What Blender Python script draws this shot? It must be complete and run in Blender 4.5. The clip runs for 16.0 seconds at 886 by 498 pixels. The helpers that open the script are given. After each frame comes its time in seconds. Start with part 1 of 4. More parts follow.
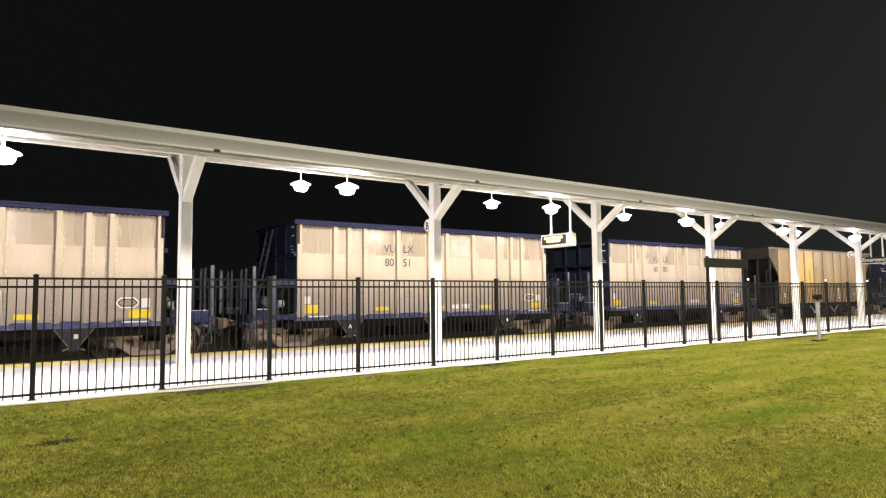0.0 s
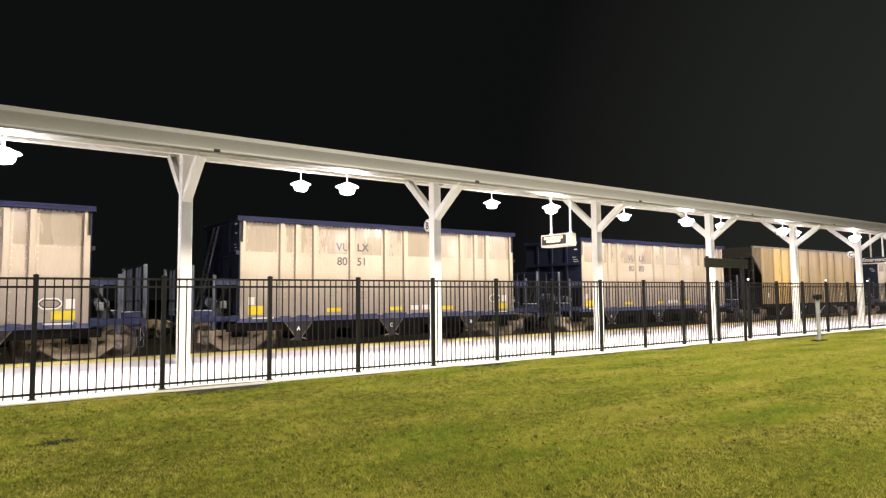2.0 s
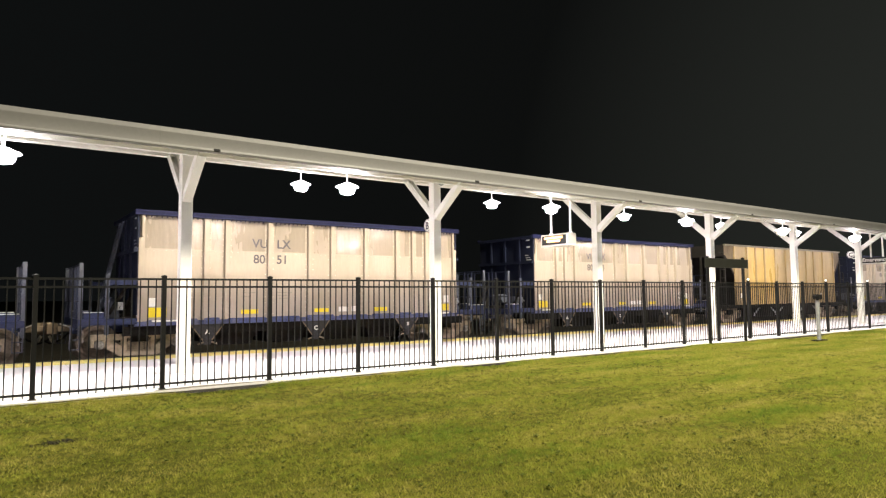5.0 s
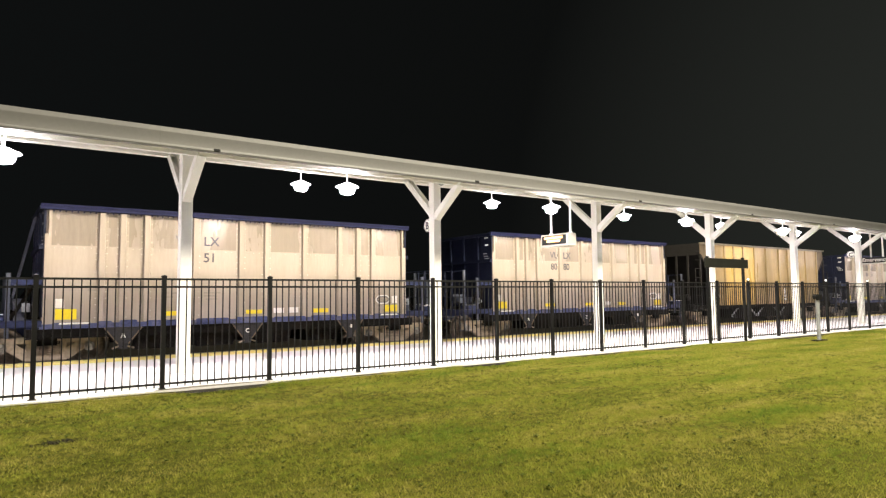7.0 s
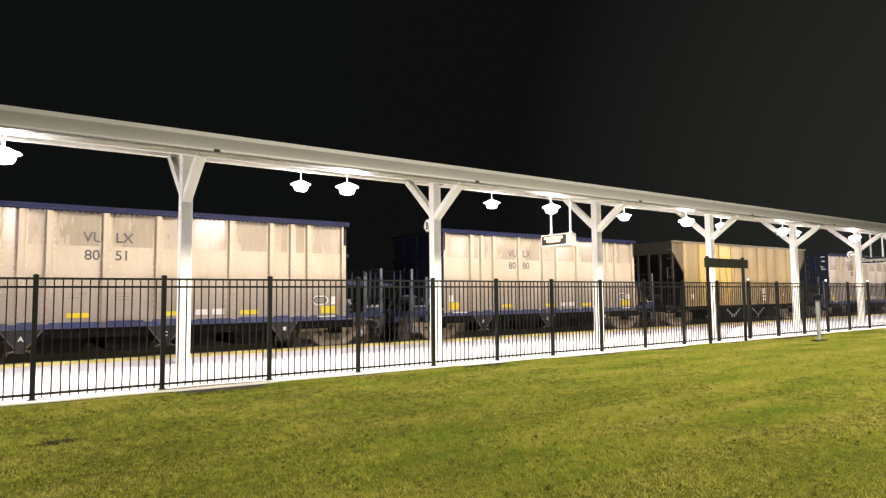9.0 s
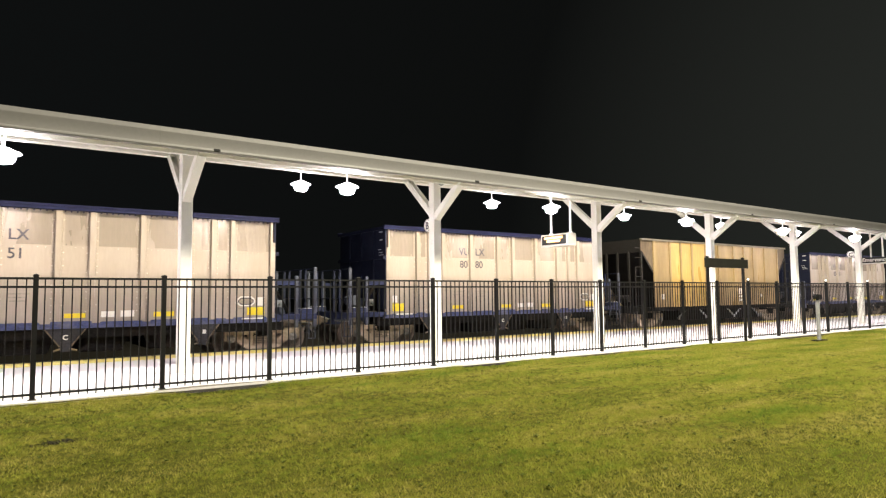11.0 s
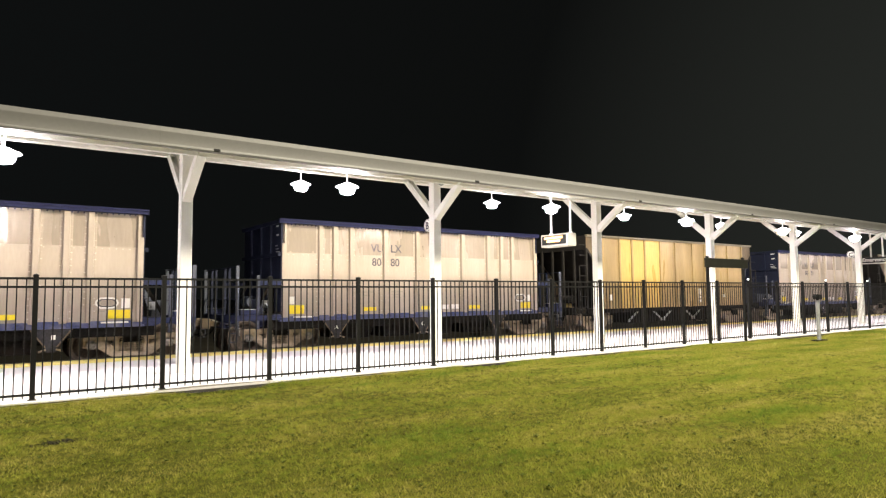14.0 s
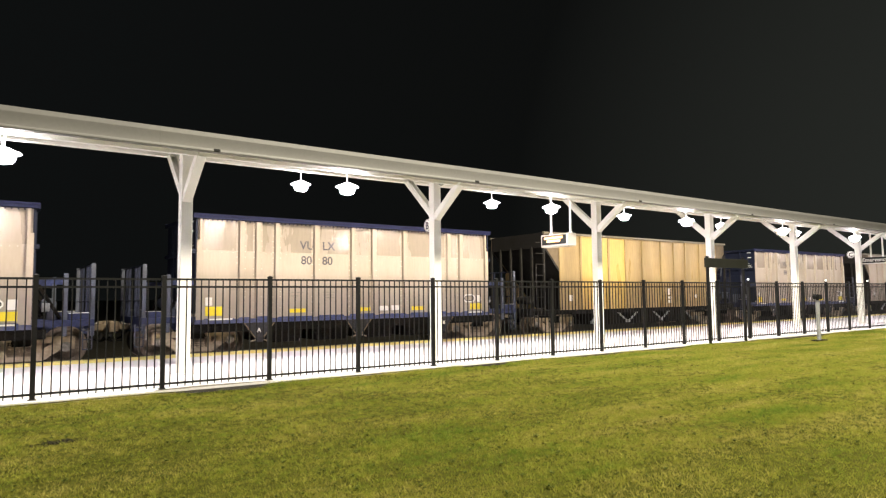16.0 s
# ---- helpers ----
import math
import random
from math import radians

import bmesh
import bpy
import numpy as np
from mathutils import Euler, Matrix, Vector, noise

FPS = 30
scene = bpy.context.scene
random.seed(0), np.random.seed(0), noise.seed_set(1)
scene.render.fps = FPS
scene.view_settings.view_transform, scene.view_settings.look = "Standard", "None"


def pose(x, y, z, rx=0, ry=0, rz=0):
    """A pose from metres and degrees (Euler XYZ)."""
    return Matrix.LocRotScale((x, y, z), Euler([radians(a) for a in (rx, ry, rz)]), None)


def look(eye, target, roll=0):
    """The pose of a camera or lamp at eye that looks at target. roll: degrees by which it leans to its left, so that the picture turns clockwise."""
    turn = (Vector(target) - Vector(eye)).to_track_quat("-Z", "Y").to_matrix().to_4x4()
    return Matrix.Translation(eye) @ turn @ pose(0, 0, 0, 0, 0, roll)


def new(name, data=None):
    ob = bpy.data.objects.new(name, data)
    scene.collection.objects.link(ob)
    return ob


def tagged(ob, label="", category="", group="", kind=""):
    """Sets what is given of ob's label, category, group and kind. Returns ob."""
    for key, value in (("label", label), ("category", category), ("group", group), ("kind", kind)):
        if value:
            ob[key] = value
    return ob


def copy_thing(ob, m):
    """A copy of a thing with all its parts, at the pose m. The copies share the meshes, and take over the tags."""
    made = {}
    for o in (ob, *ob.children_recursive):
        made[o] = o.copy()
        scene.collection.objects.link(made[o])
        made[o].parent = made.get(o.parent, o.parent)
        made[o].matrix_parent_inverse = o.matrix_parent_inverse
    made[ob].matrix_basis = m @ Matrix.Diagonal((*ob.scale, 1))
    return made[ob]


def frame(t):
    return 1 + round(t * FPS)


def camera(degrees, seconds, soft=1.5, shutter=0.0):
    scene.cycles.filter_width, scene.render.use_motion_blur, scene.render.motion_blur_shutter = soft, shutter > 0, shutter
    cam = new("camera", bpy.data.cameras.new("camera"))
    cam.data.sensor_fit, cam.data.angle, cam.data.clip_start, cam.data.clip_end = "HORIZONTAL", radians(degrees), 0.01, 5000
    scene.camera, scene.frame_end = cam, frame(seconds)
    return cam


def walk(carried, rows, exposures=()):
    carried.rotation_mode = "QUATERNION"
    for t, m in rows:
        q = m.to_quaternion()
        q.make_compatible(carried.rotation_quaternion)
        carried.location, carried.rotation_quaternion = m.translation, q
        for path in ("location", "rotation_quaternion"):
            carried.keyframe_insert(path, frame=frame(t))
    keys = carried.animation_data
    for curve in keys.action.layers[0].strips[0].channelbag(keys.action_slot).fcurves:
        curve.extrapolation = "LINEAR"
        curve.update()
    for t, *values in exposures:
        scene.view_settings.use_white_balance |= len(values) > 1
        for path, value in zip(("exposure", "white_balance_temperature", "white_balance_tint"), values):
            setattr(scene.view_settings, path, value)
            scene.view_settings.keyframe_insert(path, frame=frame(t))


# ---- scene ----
cam = camera(68.84, 16.0, soft=1.25, shutter=0.5)
EYE = Vector((0.0, 0.0, 1.389))
YAW, PITCH = radians(35.454), radians(4.163)
AIM = EYE + Vector((math.sin(YAW) * math.cos(PITCH), math.cos(YAW) * math.cos(PITCH), math.sin(PITCH)))
VIEW = look(EYE, AIM, -0.5825)
walk(cam, [(0.0, VIEW), (16.0, VIEW)])

# ---- plan: x along the platform, y away from the lawn, z up; the platform's top is z = 0 ----
FENCE_Y, FENCE_X0, FENCE_STEP, FENCE_H = 10.76, 0.624, 1.6836, 1.76
POST_Y, POST_X0, POST_STEP = 12.70, 3.08, 5.735
SLAB_Y, EDGE_Y = 10.58, 17.10
LAWN_Z = -0.045
SIDE_Y, RAIL_Z = 17.16, -0.17
TRACK_Y = SIDE_Y + 1.56

# ---- night sky and lamps ----
world = bpy.data.worlds.new("night_sky")
scene.world = world
world.use_nodes = True
wn, wl = world.node_tree.nodes, world.node_tree.links
wbg = wn["Background"]
wtc = wn.new("ShaderNodeTexCoord")
wsep = wn.new("ShaderNodeSeparateXYZ")
wl.new(wtc.outputs["Generated"], wsep.inputs[0])
wmr = wn.new("ShaderNodeMapRange")
wmr.inputs["From Min"].default_value, wmr.inputs["From Max"].default_value = 0.1, 1.0
wl.new(wsep.outputs["X"], wmr.inputs["Value"])
wramp = wn.new("ShaderNodeValToRGB")
wramp.color_ramp.elements[0].color = (0.0044, 0.0050, 0.0050, 1)
wramp.color_ramp.elements[1].color = (0.0225, 0.0243, 0.0210, 1)
wmid = wramp.color_ramp.elements.new(0.62)
wmid.color = (0.0042, 0.0046, 0.0044, 1)
wl.new(wmr.outputs[0], wramp.inputs[0])
wl.new(wramp.outputs[0], wbg.inputs["Color"])
wbg.inputs["Strength"].default_value = 1.0

LAMP_X = [POST_X0 + POST_STEP * (i + 0.497) for i in range(-3, 11)]
LAMP_ROWS = ((11.64, 3.62), (13.98, 4.02))


def lamp_at(x, y, z, watts, radius, color):
    d = bpy.data.lights.new("lamp_light", "POINT")
    d.energy, d.shadow_soft_size, d.color = watts, radius, color
    ob = new("lamp_light", d)
    ob.matrix_world = pose(x, y, z)
    return ob


# the car park's lamp on the lawn side, behind the camera
lamp_at(13.2, 0.8, 17.5, 51500.0, 1.4, (1.0, 0.915, 0.69))

# ---- materials ----


def material(name, color, rough=0.6, metal=0.0, grain=30.0, vary=0.12, stain=0.15, stain_scale=1.2, bump=0.15, dirt=(0.10, 0.08, 0.06),
             space="Object", random_vary=0.0, detail=6.0, stretch=1.0, spec=0.5, soft_stain=False, dents=0.0):
    """A surface with two scales of variation: fine grain and broad stains."""
    m = bpy.data.materials.new(name)
    m.use_nodes = True
    n, l = m.node_tree.nodes, m.node_tree.links
    b = n["Principled BSDF"]
    tc = n.new("ShaderNodeTexCoord")
    coord = tc.outputs["Object"]
    if space == "World":
        coord = n.new("ShaderNodeNewGeometry").outputs["Position"]
    if stretch != 1.0:
        mp = n.new("ShaderNodeMapping")
        mp.inputs["Scale"].default_value = (1.0, 1.0, stretch)
        l.new(coord, mp.inputs["Vector"])
        coord = mp.outputs[0]
    fine = n.new("ShaderNodeTexNoise")
    fine.inputs["Scale"].default_value, fine.inputs["Detail"].default_value = grain, detail
    broad = n.new("ShaderNodeTexNoise")
    broad.inputs["Scale"].default_value, broad.inputs["Detail"].default_value = stain_scale, 5.0
    l.new(coord, fine.inputs["Vector"])
    l.new(coord, broad.inputs["Vector"])
    r1 = n.new("ShaderNodeMapRange")
    r1.inputs["From Min"].default_value, r1.inputs["From Max"].default_value = 0.3, 0.7
    r1.inputs["To Min"].default_value, r1.inputs["To Max"].default_value = 1 - vary, 1 + vary
    l.new(fine.outputs["Fac"], r1.inputs["Value"])
    mul = n.new("ShaderNodeVectorMath")
    mul.operation = "SCALE"
    mul.inputs[0].default_value = color[:3]
    l.new(r1.outputs[0], mul.inputs["Scale"])
    r2 = n.new("ShaderNodeMapRange")
    r2.inputs["From Min"].default_value, r2.inputs["From Max"].default_value = (0.35, 0.80) if soft_stain else (0.48, 0.72)
    r2.inputs["To Min"].default_value, r2.inputs["To Max"].default_value = 0.0, stain
    l.new(broad.outputs["Fac"], r2.inputs["Value"])
    mix = n.new("ShaderNodeMix")
    mix.data_type = "RGBA"
    l.new(r2.outputs[0], mix.inputs["Factor"])
    l.new(mul.outputs[0], mix.inputs["A"])
    mix.inputs["B"].default_value = (*dirt, 1)
    out = mix.outputs["Result"]
    if random_vary:
        oi = n.new("ShaderNodeObjectInfo")
        r3 = n.new("ShaderNodeMapRange")
        r3.inputs["To Min"].default_value, r3.inputs["To Max"].default_value = 1 - random_vary, 1 + random_vary
        l.new(oi.outputs["Random"], r3.inputs["Value"])
        mul2 = n.new("ShaderNodeVectorMath")
        mul2.operation = "SCALE"
        l.new(out, mul2.inputs[0])
        l.new(r3.outputs[0], mul2.inputs["Scale"])
        out = mul2.outputs[0]
    l.new(out, b.inputs["Base Color"])
    r4 = n.new("ShaderNodeMapRange")
    r4.inputs["From Min"].default_value, r4.inputs["From Max"].default_value = 0.3, 0.7
    r4.inputs["To Min"].default_value, r4.inputs["To Max"].default_value = max(0.05, rough - 0.1), min(1, rough + 0.1)
    l.new(broad.outputs["Fac"], r4.inputs["Value"])
    l.new(r4.outputs[0], b.inputs["Roughness"])
    b.inputs["Metallic"].default_value = metal
    b.inputs["Specular IOR Level"].default_value = spec
    if bump:
        bp = n.new("ShaderNodeBump")
        bp.inputs["Strength"].default_value, bp.inputs["Distance"].default_value = bump, 0.01
        l.new(fine.outputs["Fac"], bp.inputs["Height"])
        if dents:
            wob = n.new("ShaderNodeTexNoise")
            wob.inputs["Scale"].default_value, wob.inputs["Detail"].default_value = 3.0, 2.0
            l.new(coord, wob.inputs["Vector"])
            bd = n.new("ShaderNodeBump")
            bd.inputs["Strength"].default_value, bd.inputs["Distance"].default_value = dents, 0.05
            l.new(wob.outputs["Fac"], bd.inputs["Height"])
            l.new(bd.outputs[0], bp.inputs["Normal"])
        l.new(bp.outputs[0], b.inputs["Normal"])
    return m


def glow(name, color, strength):
    m = bpy.data.materials.new(name)
    m.use_nodes = True
    b = m.node_tree.nodes["Principled BSDF"]
    b.inputs["Base Color"].default_value = (*color, 1)
    b.inputs["Emission Color"].default_value = (*color, 1)
    b.inputs["Emission Strength"].default_value = strength
    return m


WHITE = material("white_painted_steel", (0.78, 0.77, 0.73), 0.45, 0, 40, 0.03, 0.12, 0.8, 0.05, (0.45, 0.42, 0.36))
# the off-white gutter's weaker light is put into this grey
FASCIA = material("dimmed_gutter_metal", (0.178, 0.174, 0.180), 0.5, 0, 20, 0.04, 0.3, 0.9, 0.05, (0.16, 0.155, 0.14), soft_stain=True)
BLACK = material("black_powder_coat", (0.007, 0.007, 0.008), 0.6, 0, 60, 0.2, 0.1, 2, 0.05, (0.012, 0.012, 0.012), spec=0.25)
CONCRETE = material("platform_concrete", (0.74, 0.715, 0.735), 0.85, 0, 25, 0.08, 0.25, 0.7, 0.2, (0.58, 0.56, 0.53), "World")
YELLOW_TILE = material("yellow_tactile_tile", (0.82, 0.70, 0.22), 0.7, 0, 40, 0.1, 0.3, 1.5, 0.1, (0.45, 0.36, 0.12), "World", 0.05)
SOIL = material("lawn_soil", (0.050, 0.052, 0.010), 0.95, 0, 14, 0.35, 0.55, 0.35, 0.8, (0.050, 0.042, 0.013), "World", spec=0.0)
BALLAST = material("ballast", (0.12, 0.115, 0.11), 0.95, 0, 18, 0.5, 0.4, 2, 1.0, (0.05, 0.045, 0.04), "World")
CREAM = material("cream_car_panel", (0.385, 0.324, 0.265), 0.58, 0.0, 22, 0.05, 0.5, 1.8, 0.12, (0.30, 0.246, 0.19), stretch=0.2, soft_stain=True, dents=0.30, spec=0.4)
SATIN = material("satin_aluminium_sheet", (0.365, 0.307, 0.252), 0.24, 0.26, 22, 0.05, 0.5, 1.8, 0.12, (0.285, 0.232, 0.18), stretch=0.2, soft_stain=True, dents=0.32)
BLUE = material("blue_car_paint", (0.055, 0.068, 0.165), 0.6, 0, 20, 0.3, 0.7, 3.0, 0.1, (0.19, 0.19, 0.235), spec=0.3)
# end sills, step boxes and side rails: darker than BLUE
END_BLUE = material("darker_blue_ends", (0.022, 0.030, 0.082), 0.65, 0, 20, 0.3, 0.5, 3.0, 0.1, (0.05, 0.05, 0.07), spec=0.25)
# one blue: the rim's copy darkened for shade, the sill's paled for light
SHADED_BLUE = material("shaded_blue_rim_paint", (0.010, 0.012, 0.048), 0.6, 0, 20, 0.15, 0.3, 1.5, 0.1, (0.016, 0.016, 0.035), spec=0.2)
LIT_SILL_BLUE = material("scuffed_lit_blue_sill", (0.075, 0.085, 0.18), 0.6, 0, 14, 0.35, 0.8, 2.5, 0.2, (0.19, 0.19, 0.235), spec=0.3)
# end walls, slope sheets and crossover rails: the darkest blue
NAVY = material("navy_ends", (0.0085, 0.0115, 0.029), 0.6, 0, 20, 0.15, 0.35, 1.5, 0.1, (0.012, 0.012, 0.018), spec=0.25)
UNDER = material("underframe_grime", (0.010, 0.009, 0.0085), 0.95, 0, 25, 0.4, 0.5, 3, 0.3, (0.026, 0.018, 0.013), spec=0.1)
STRUT = material("grimy_strut_paint", (0.034, 0.034, 0.040), 0.75, 0, 25, 0.3, 0.6, 3, 0.2, (0.045, 0.038, 0.03), spec=0.3)
TRUCK = material("rusty_cast_steel", (0.58, 0.475, 0.35), 0.75, 0.0, 14, 0.2, 0.6, 1.6, 0.4, (0.12, 0.07, 0.042), soft_stain=True)
WHEEL = material("wheel_steel", (0.21, 0.165, 0.125), 0.6, 0.1, 30, 0.3, 0.6, 4, 0.3, (0.04, 0.026, 0.017))
BEARING = material("greasy_bearing_steel", (0.34, 0.32, 0.30), 0.5, 0.2, 20, 0.3, 0.6, 8, 0.2, (0.05, 0.04, 0.03))
STEEL = material("rail_steel", (0.25, 0.22, 0.20), 0.4, 0.8, 30, 0.2, 0.5, 3, 0.1, (0.10, 0.06, 0.04), "World")
TAN = material("tan_hopper_paint", (0.385, 0.275, 0.122), 0.36, 0.15, 16, 0.12, 0.75, 1.5, 0.1, (0.18, 0.128, 0.065), stretch=0.15, soft_stain=True, dents=0.3)
TAN_FRESH = material("fresh_yellow_hopper_paint", (0.60, 0.41, 0.125), 0.34, 0.15, 16, 0.1, 0.5, 1.5, 0.1, (0.36, 0.24, 0.08), stretch=0.15, soft_stain=True, dents=0.25)
RIM_TAN = material("worn_rim_paint", (0.20, 0.175, 0.13), 0.5, 0.1, 20, 0.15, 0.5, 2, 0.1, (0.10, 0.08, 0.06))
EARTH = material("dark_trackside_earth", (0.028, 0.025, 0.019), 0.95, 0, 10, 0.4, 0.4, 0.6, 0.5, (0.02, 0.02, 0.015), "World", spec=0.1)
# open hopper ends: posts, frames and slope sheets all near black
DARK_END = material("near_black_end_steel", (0.015, 0.013, 0.012), 0.8, 0, 20, 0.3, 0.5, 2, 0.2, (0.02, 0.016, 0.012), spec=0.3)
STICKER_Y = material("reflective_yellow", (0.85, 0.66, 0.02), 0.4, 0, 60, 0.05, 0.2, 4, 0.02, (0.5, 0.4, 0.1))
STICKER_W = material("white_stencil_plate", (0.82, 0.80, 0.75), 0.5, 0, 60, 0.05, 0.15, 4, 0.02, (0.5, 0.45, 0.4))
LETTER = material("dark_stencil_ink", (0.05, 0.046, 0.062), 0.6, 0, 30, 0.2, 0.35, 5, 0.02, (0.17, 0.15, 0.125))
FAINT = material("faded_stencil_ink", (0.27, 0.235, 0.19), 0.6, 0, 30, 0.2, 0.6, 9, 0.02, (0.40, 0.35, 0.29))
GREY_POST = material("grey_galvanised", (0.30, 0.31, 0.32), 0.5, 0.3, 30, 0.15, 0.3, 3, 0.1, (0.15, 0.13, 0.12))
END_POST = material("blue_grey_post_paint", (0.068, 0.076, 0.105), 0.55, 0, 30, 0.2, 0.4, 3, 0.1, (0.05, 0.042, 0.04), spec=0.4)
SIGN_DARK = material("dark_sign_face", (0.015, 0.0155, 0.0135), 0.55, 0, 30, 0.1, 0.2, 2, 0.05, (0.02, 0.02, 0.018), spec=0.3)
CASE = material("off_white_sign_case", (0.50, 0.475, 0.41), 0.5, 0, 40, 0.04, 0.2, 2, 0.03, (0.36, 0.33, 0.27))
RIVET = material("bright_rivet_heads", (0.58, 0.50, 0.41), 0.28, 0.25, 40, 0.1, 0.2, 4, 0.0, (0.4, 0.34, 0.27))
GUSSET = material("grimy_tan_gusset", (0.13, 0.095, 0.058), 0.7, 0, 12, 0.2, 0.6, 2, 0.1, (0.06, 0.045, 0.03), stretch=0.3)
MUD = material("dried_mud_film", (0.17, 0.155, 0.13), 0.9, 0, 30, 0.2, 0.6, 3, 0.2, (0.26, 0.24, 0.21), "World", spec=0.1)
WEED = material("weed_leaves", (0.115, 0.140, 0.028), 0.7, 0, 30, 0.3, 0.6, 0.8, 0.0, (0.13, 0.115, 0.035), "World", spec=0.1)
TIMBER = material("sleeper_timber", (0.05, 0.04, 0.032), 0.9, 0, 20, 0.3, 0.4, 4, 0.4, (0.03, 0.025, 0.02), "World")
LENS = glow("lit_lamp_lens", (1.0, 0.932, 0.985), 480.0)
LENS_SIDE = glow("frosted_lens_band", (1.0, 0.932, 0.985), 34.0)
SHADE_GLOW = glow("lit_frosted_glass_shade", (1.0, 0.932, 0.985), 34.0)
AMBER = glow("amber_display_text", (1.0, 0.56, 0.22), 2.4)
CAP_GLOW = glow("lit_cap_lens", (0.95, 0.97, 1.0), 1.8)

# ---- builders ----


def box(bm, x0, x1, y0, y1, z0, z1):
    vs = [bm.verts.new((x, y, z)) for x in (x0, x1) for y in (y0, y1) for z in (z0, z1)]
    for f in ((0, 1, 3, 2), (4, 6, 7, 5), (0, 4, 5, 1), (2, 3, 7, 6), (0, 2, 6, 4), (1, 5, 7, 3)):
        bm.faces.new([vs[i] for i in f])
    return vs


def bar(bm, a, b, w, h, up=(0, 0, 1)):
    """A square bar from a to b, w across and h along up."""
    a, b = Vector(a), Vector(b)
    d = (b - a).normalized()
    s = d.cross(Vector(up))
    s = s.normalized() if s.length > 1e-5 else Vector((1, 0, 0))
    u = s.cross(d).normalized()
    vs = [bm.verts.new(p + s * (w / 2 * i) + u * (h / 2 * j)) for p in (a, b) for i, j in ((-1, -1), (1, -1), (1, 1), (-1, 1))]
    for f in ((3, 2, 1, 0), (4, 5, 6, 7), (0, 1, 5, 4), (1, 2, 6, 5), (2, 3, 7, 6), (3, 0, 4, 7)):
        bm.faces.new([vs[i] for i in f])


def tube(bm, a, b, r, n=10, r2=None):
    a, b = Vector(a), Vector(b)
    d = b - a
    q = d.to_track_quat("Z", "Y").to_matrix().to_4x4()
    bmesh.ops.create_cone(bm, cap_ends=True, segments=n, radius1=r, radius2=r if r2 is None else r2, depth=d.length,
                          matrix=Matrix.Translation((a + b) / 2) @ q)


def lathe(bm, profile, n=20, m=Matrix()):
    """Rings of (radius, z) turned about z, open where the radius is not 0."""
    rings = []
    for r, z in profile:
        if r < 1e-6:
            rings.append([bm.verts.new(m @ Vector((0, 0, z)))])
        else:
            rings.append([bm.verts.new(m @ Vector((r * math.cos(2 * math.pi * i / n), r * math.sin(2 * math.pi * i / n), z))) for i in range(n)])
    for a, b in zip(rings, rings[1:]):
        for i in range(n):
            j = (i + 1) % n
            if len(a) == 1 and len(b) > 1:
                bm.faces.new((a[0], b[i], b[j]))
            elif len(b) == 1 and len(a) > 1:
                bm.faces.new((a[i], b[0], a[j]))
            elif len(a) > 1:
                bm.faces.new((a[i], b[i], b[j], a[j]))


def prism(bm, pts, y0, y1):
    """A plate whose outline pts lies in x and z, from y0 to y1."""
    a = [bm.verts.new((x, y0, z)) for x, z in pts]
    b = [bm.verts.new((x, y1, z)) for x, z in pts]
    bm.faces.new(a)
    bm.faces.new(b[::-1])
    for i in range(len(pts)):
        j = (i + 1) % len(pts)
        bm.faces.new((a[i], b[i], b[j], a[j]))


def bevel(bm, w, seg=1):
    bmesh.ops.bevel(bm, geom=bm.edges[:], offset=w, segments=seg, affect="EDGES", profile=0.5)
    return bm


def mesh_of(name, bm, mat, smooth=False):
    bmesh.ops.recalc_face_normals(bm, faces=bm.faces)
    me = bpy.data.meshes.new(name)
    bm.to_mesh(me)
    bm.free()
    me.materials.append(mat)
    if smooth:
        me.polygons.foreach_set("use_smooth", [True] * len(me.polygons))
    return me


def part(name, bm, mat, parent=None, label="", smooth=False, at=None):
    ob = new(name, mesh_of(name, bm, mat, smooth))
    ob.parent = parent
    if at is not None:
        ob.matrix_basis = at
    return tagged(ob, label) if label else ob


def same(name, me, parent, at):
    """Another object on a mesh that is already there."""
    ob = new(name, me)
    ob.parent = parent
    ob.matrix_basis = at
    return ob


def thing(name, label, category, group="", kind="", at=None):
    ob = tagged(new(name), label, category, group, kind)
    if at is not None:
        ob.matrix_basis = at
    return ob


def letters(name, body, size, mat, parent, m, extrude=0.002, bold=0.0, label=""):
    """Flat lettering of the built-in font as a mesh. m puts its left baseline corner; it reads along x, up along y."""
    cu = bpy.data.curves.new(name, "FONT")
    cu.body, cu.size, cu.extrude, cu.offset = body, size, extrude, bold
    tmp = new(name + "_curve", cu)
    bpy.context.view_layer.update()
    me = bpy.data.meshes.new_from_object(tmp.evaluated_get(bpy.context.evaluated_depsgraph_get()))
    bpy.data.objects.remove(tmp)
    me.materials.clear()
    me.materials.append(mat)
    ob = new(name, me)
    ob.parent = parent
    ob.matrix_basis = m
    return tagged(ob, label) if label else ob


FRONT = Matrix.Rotation(radians(90), 4, "X")   # lettering that faces the lawn

# ---- ground, platform and track ----


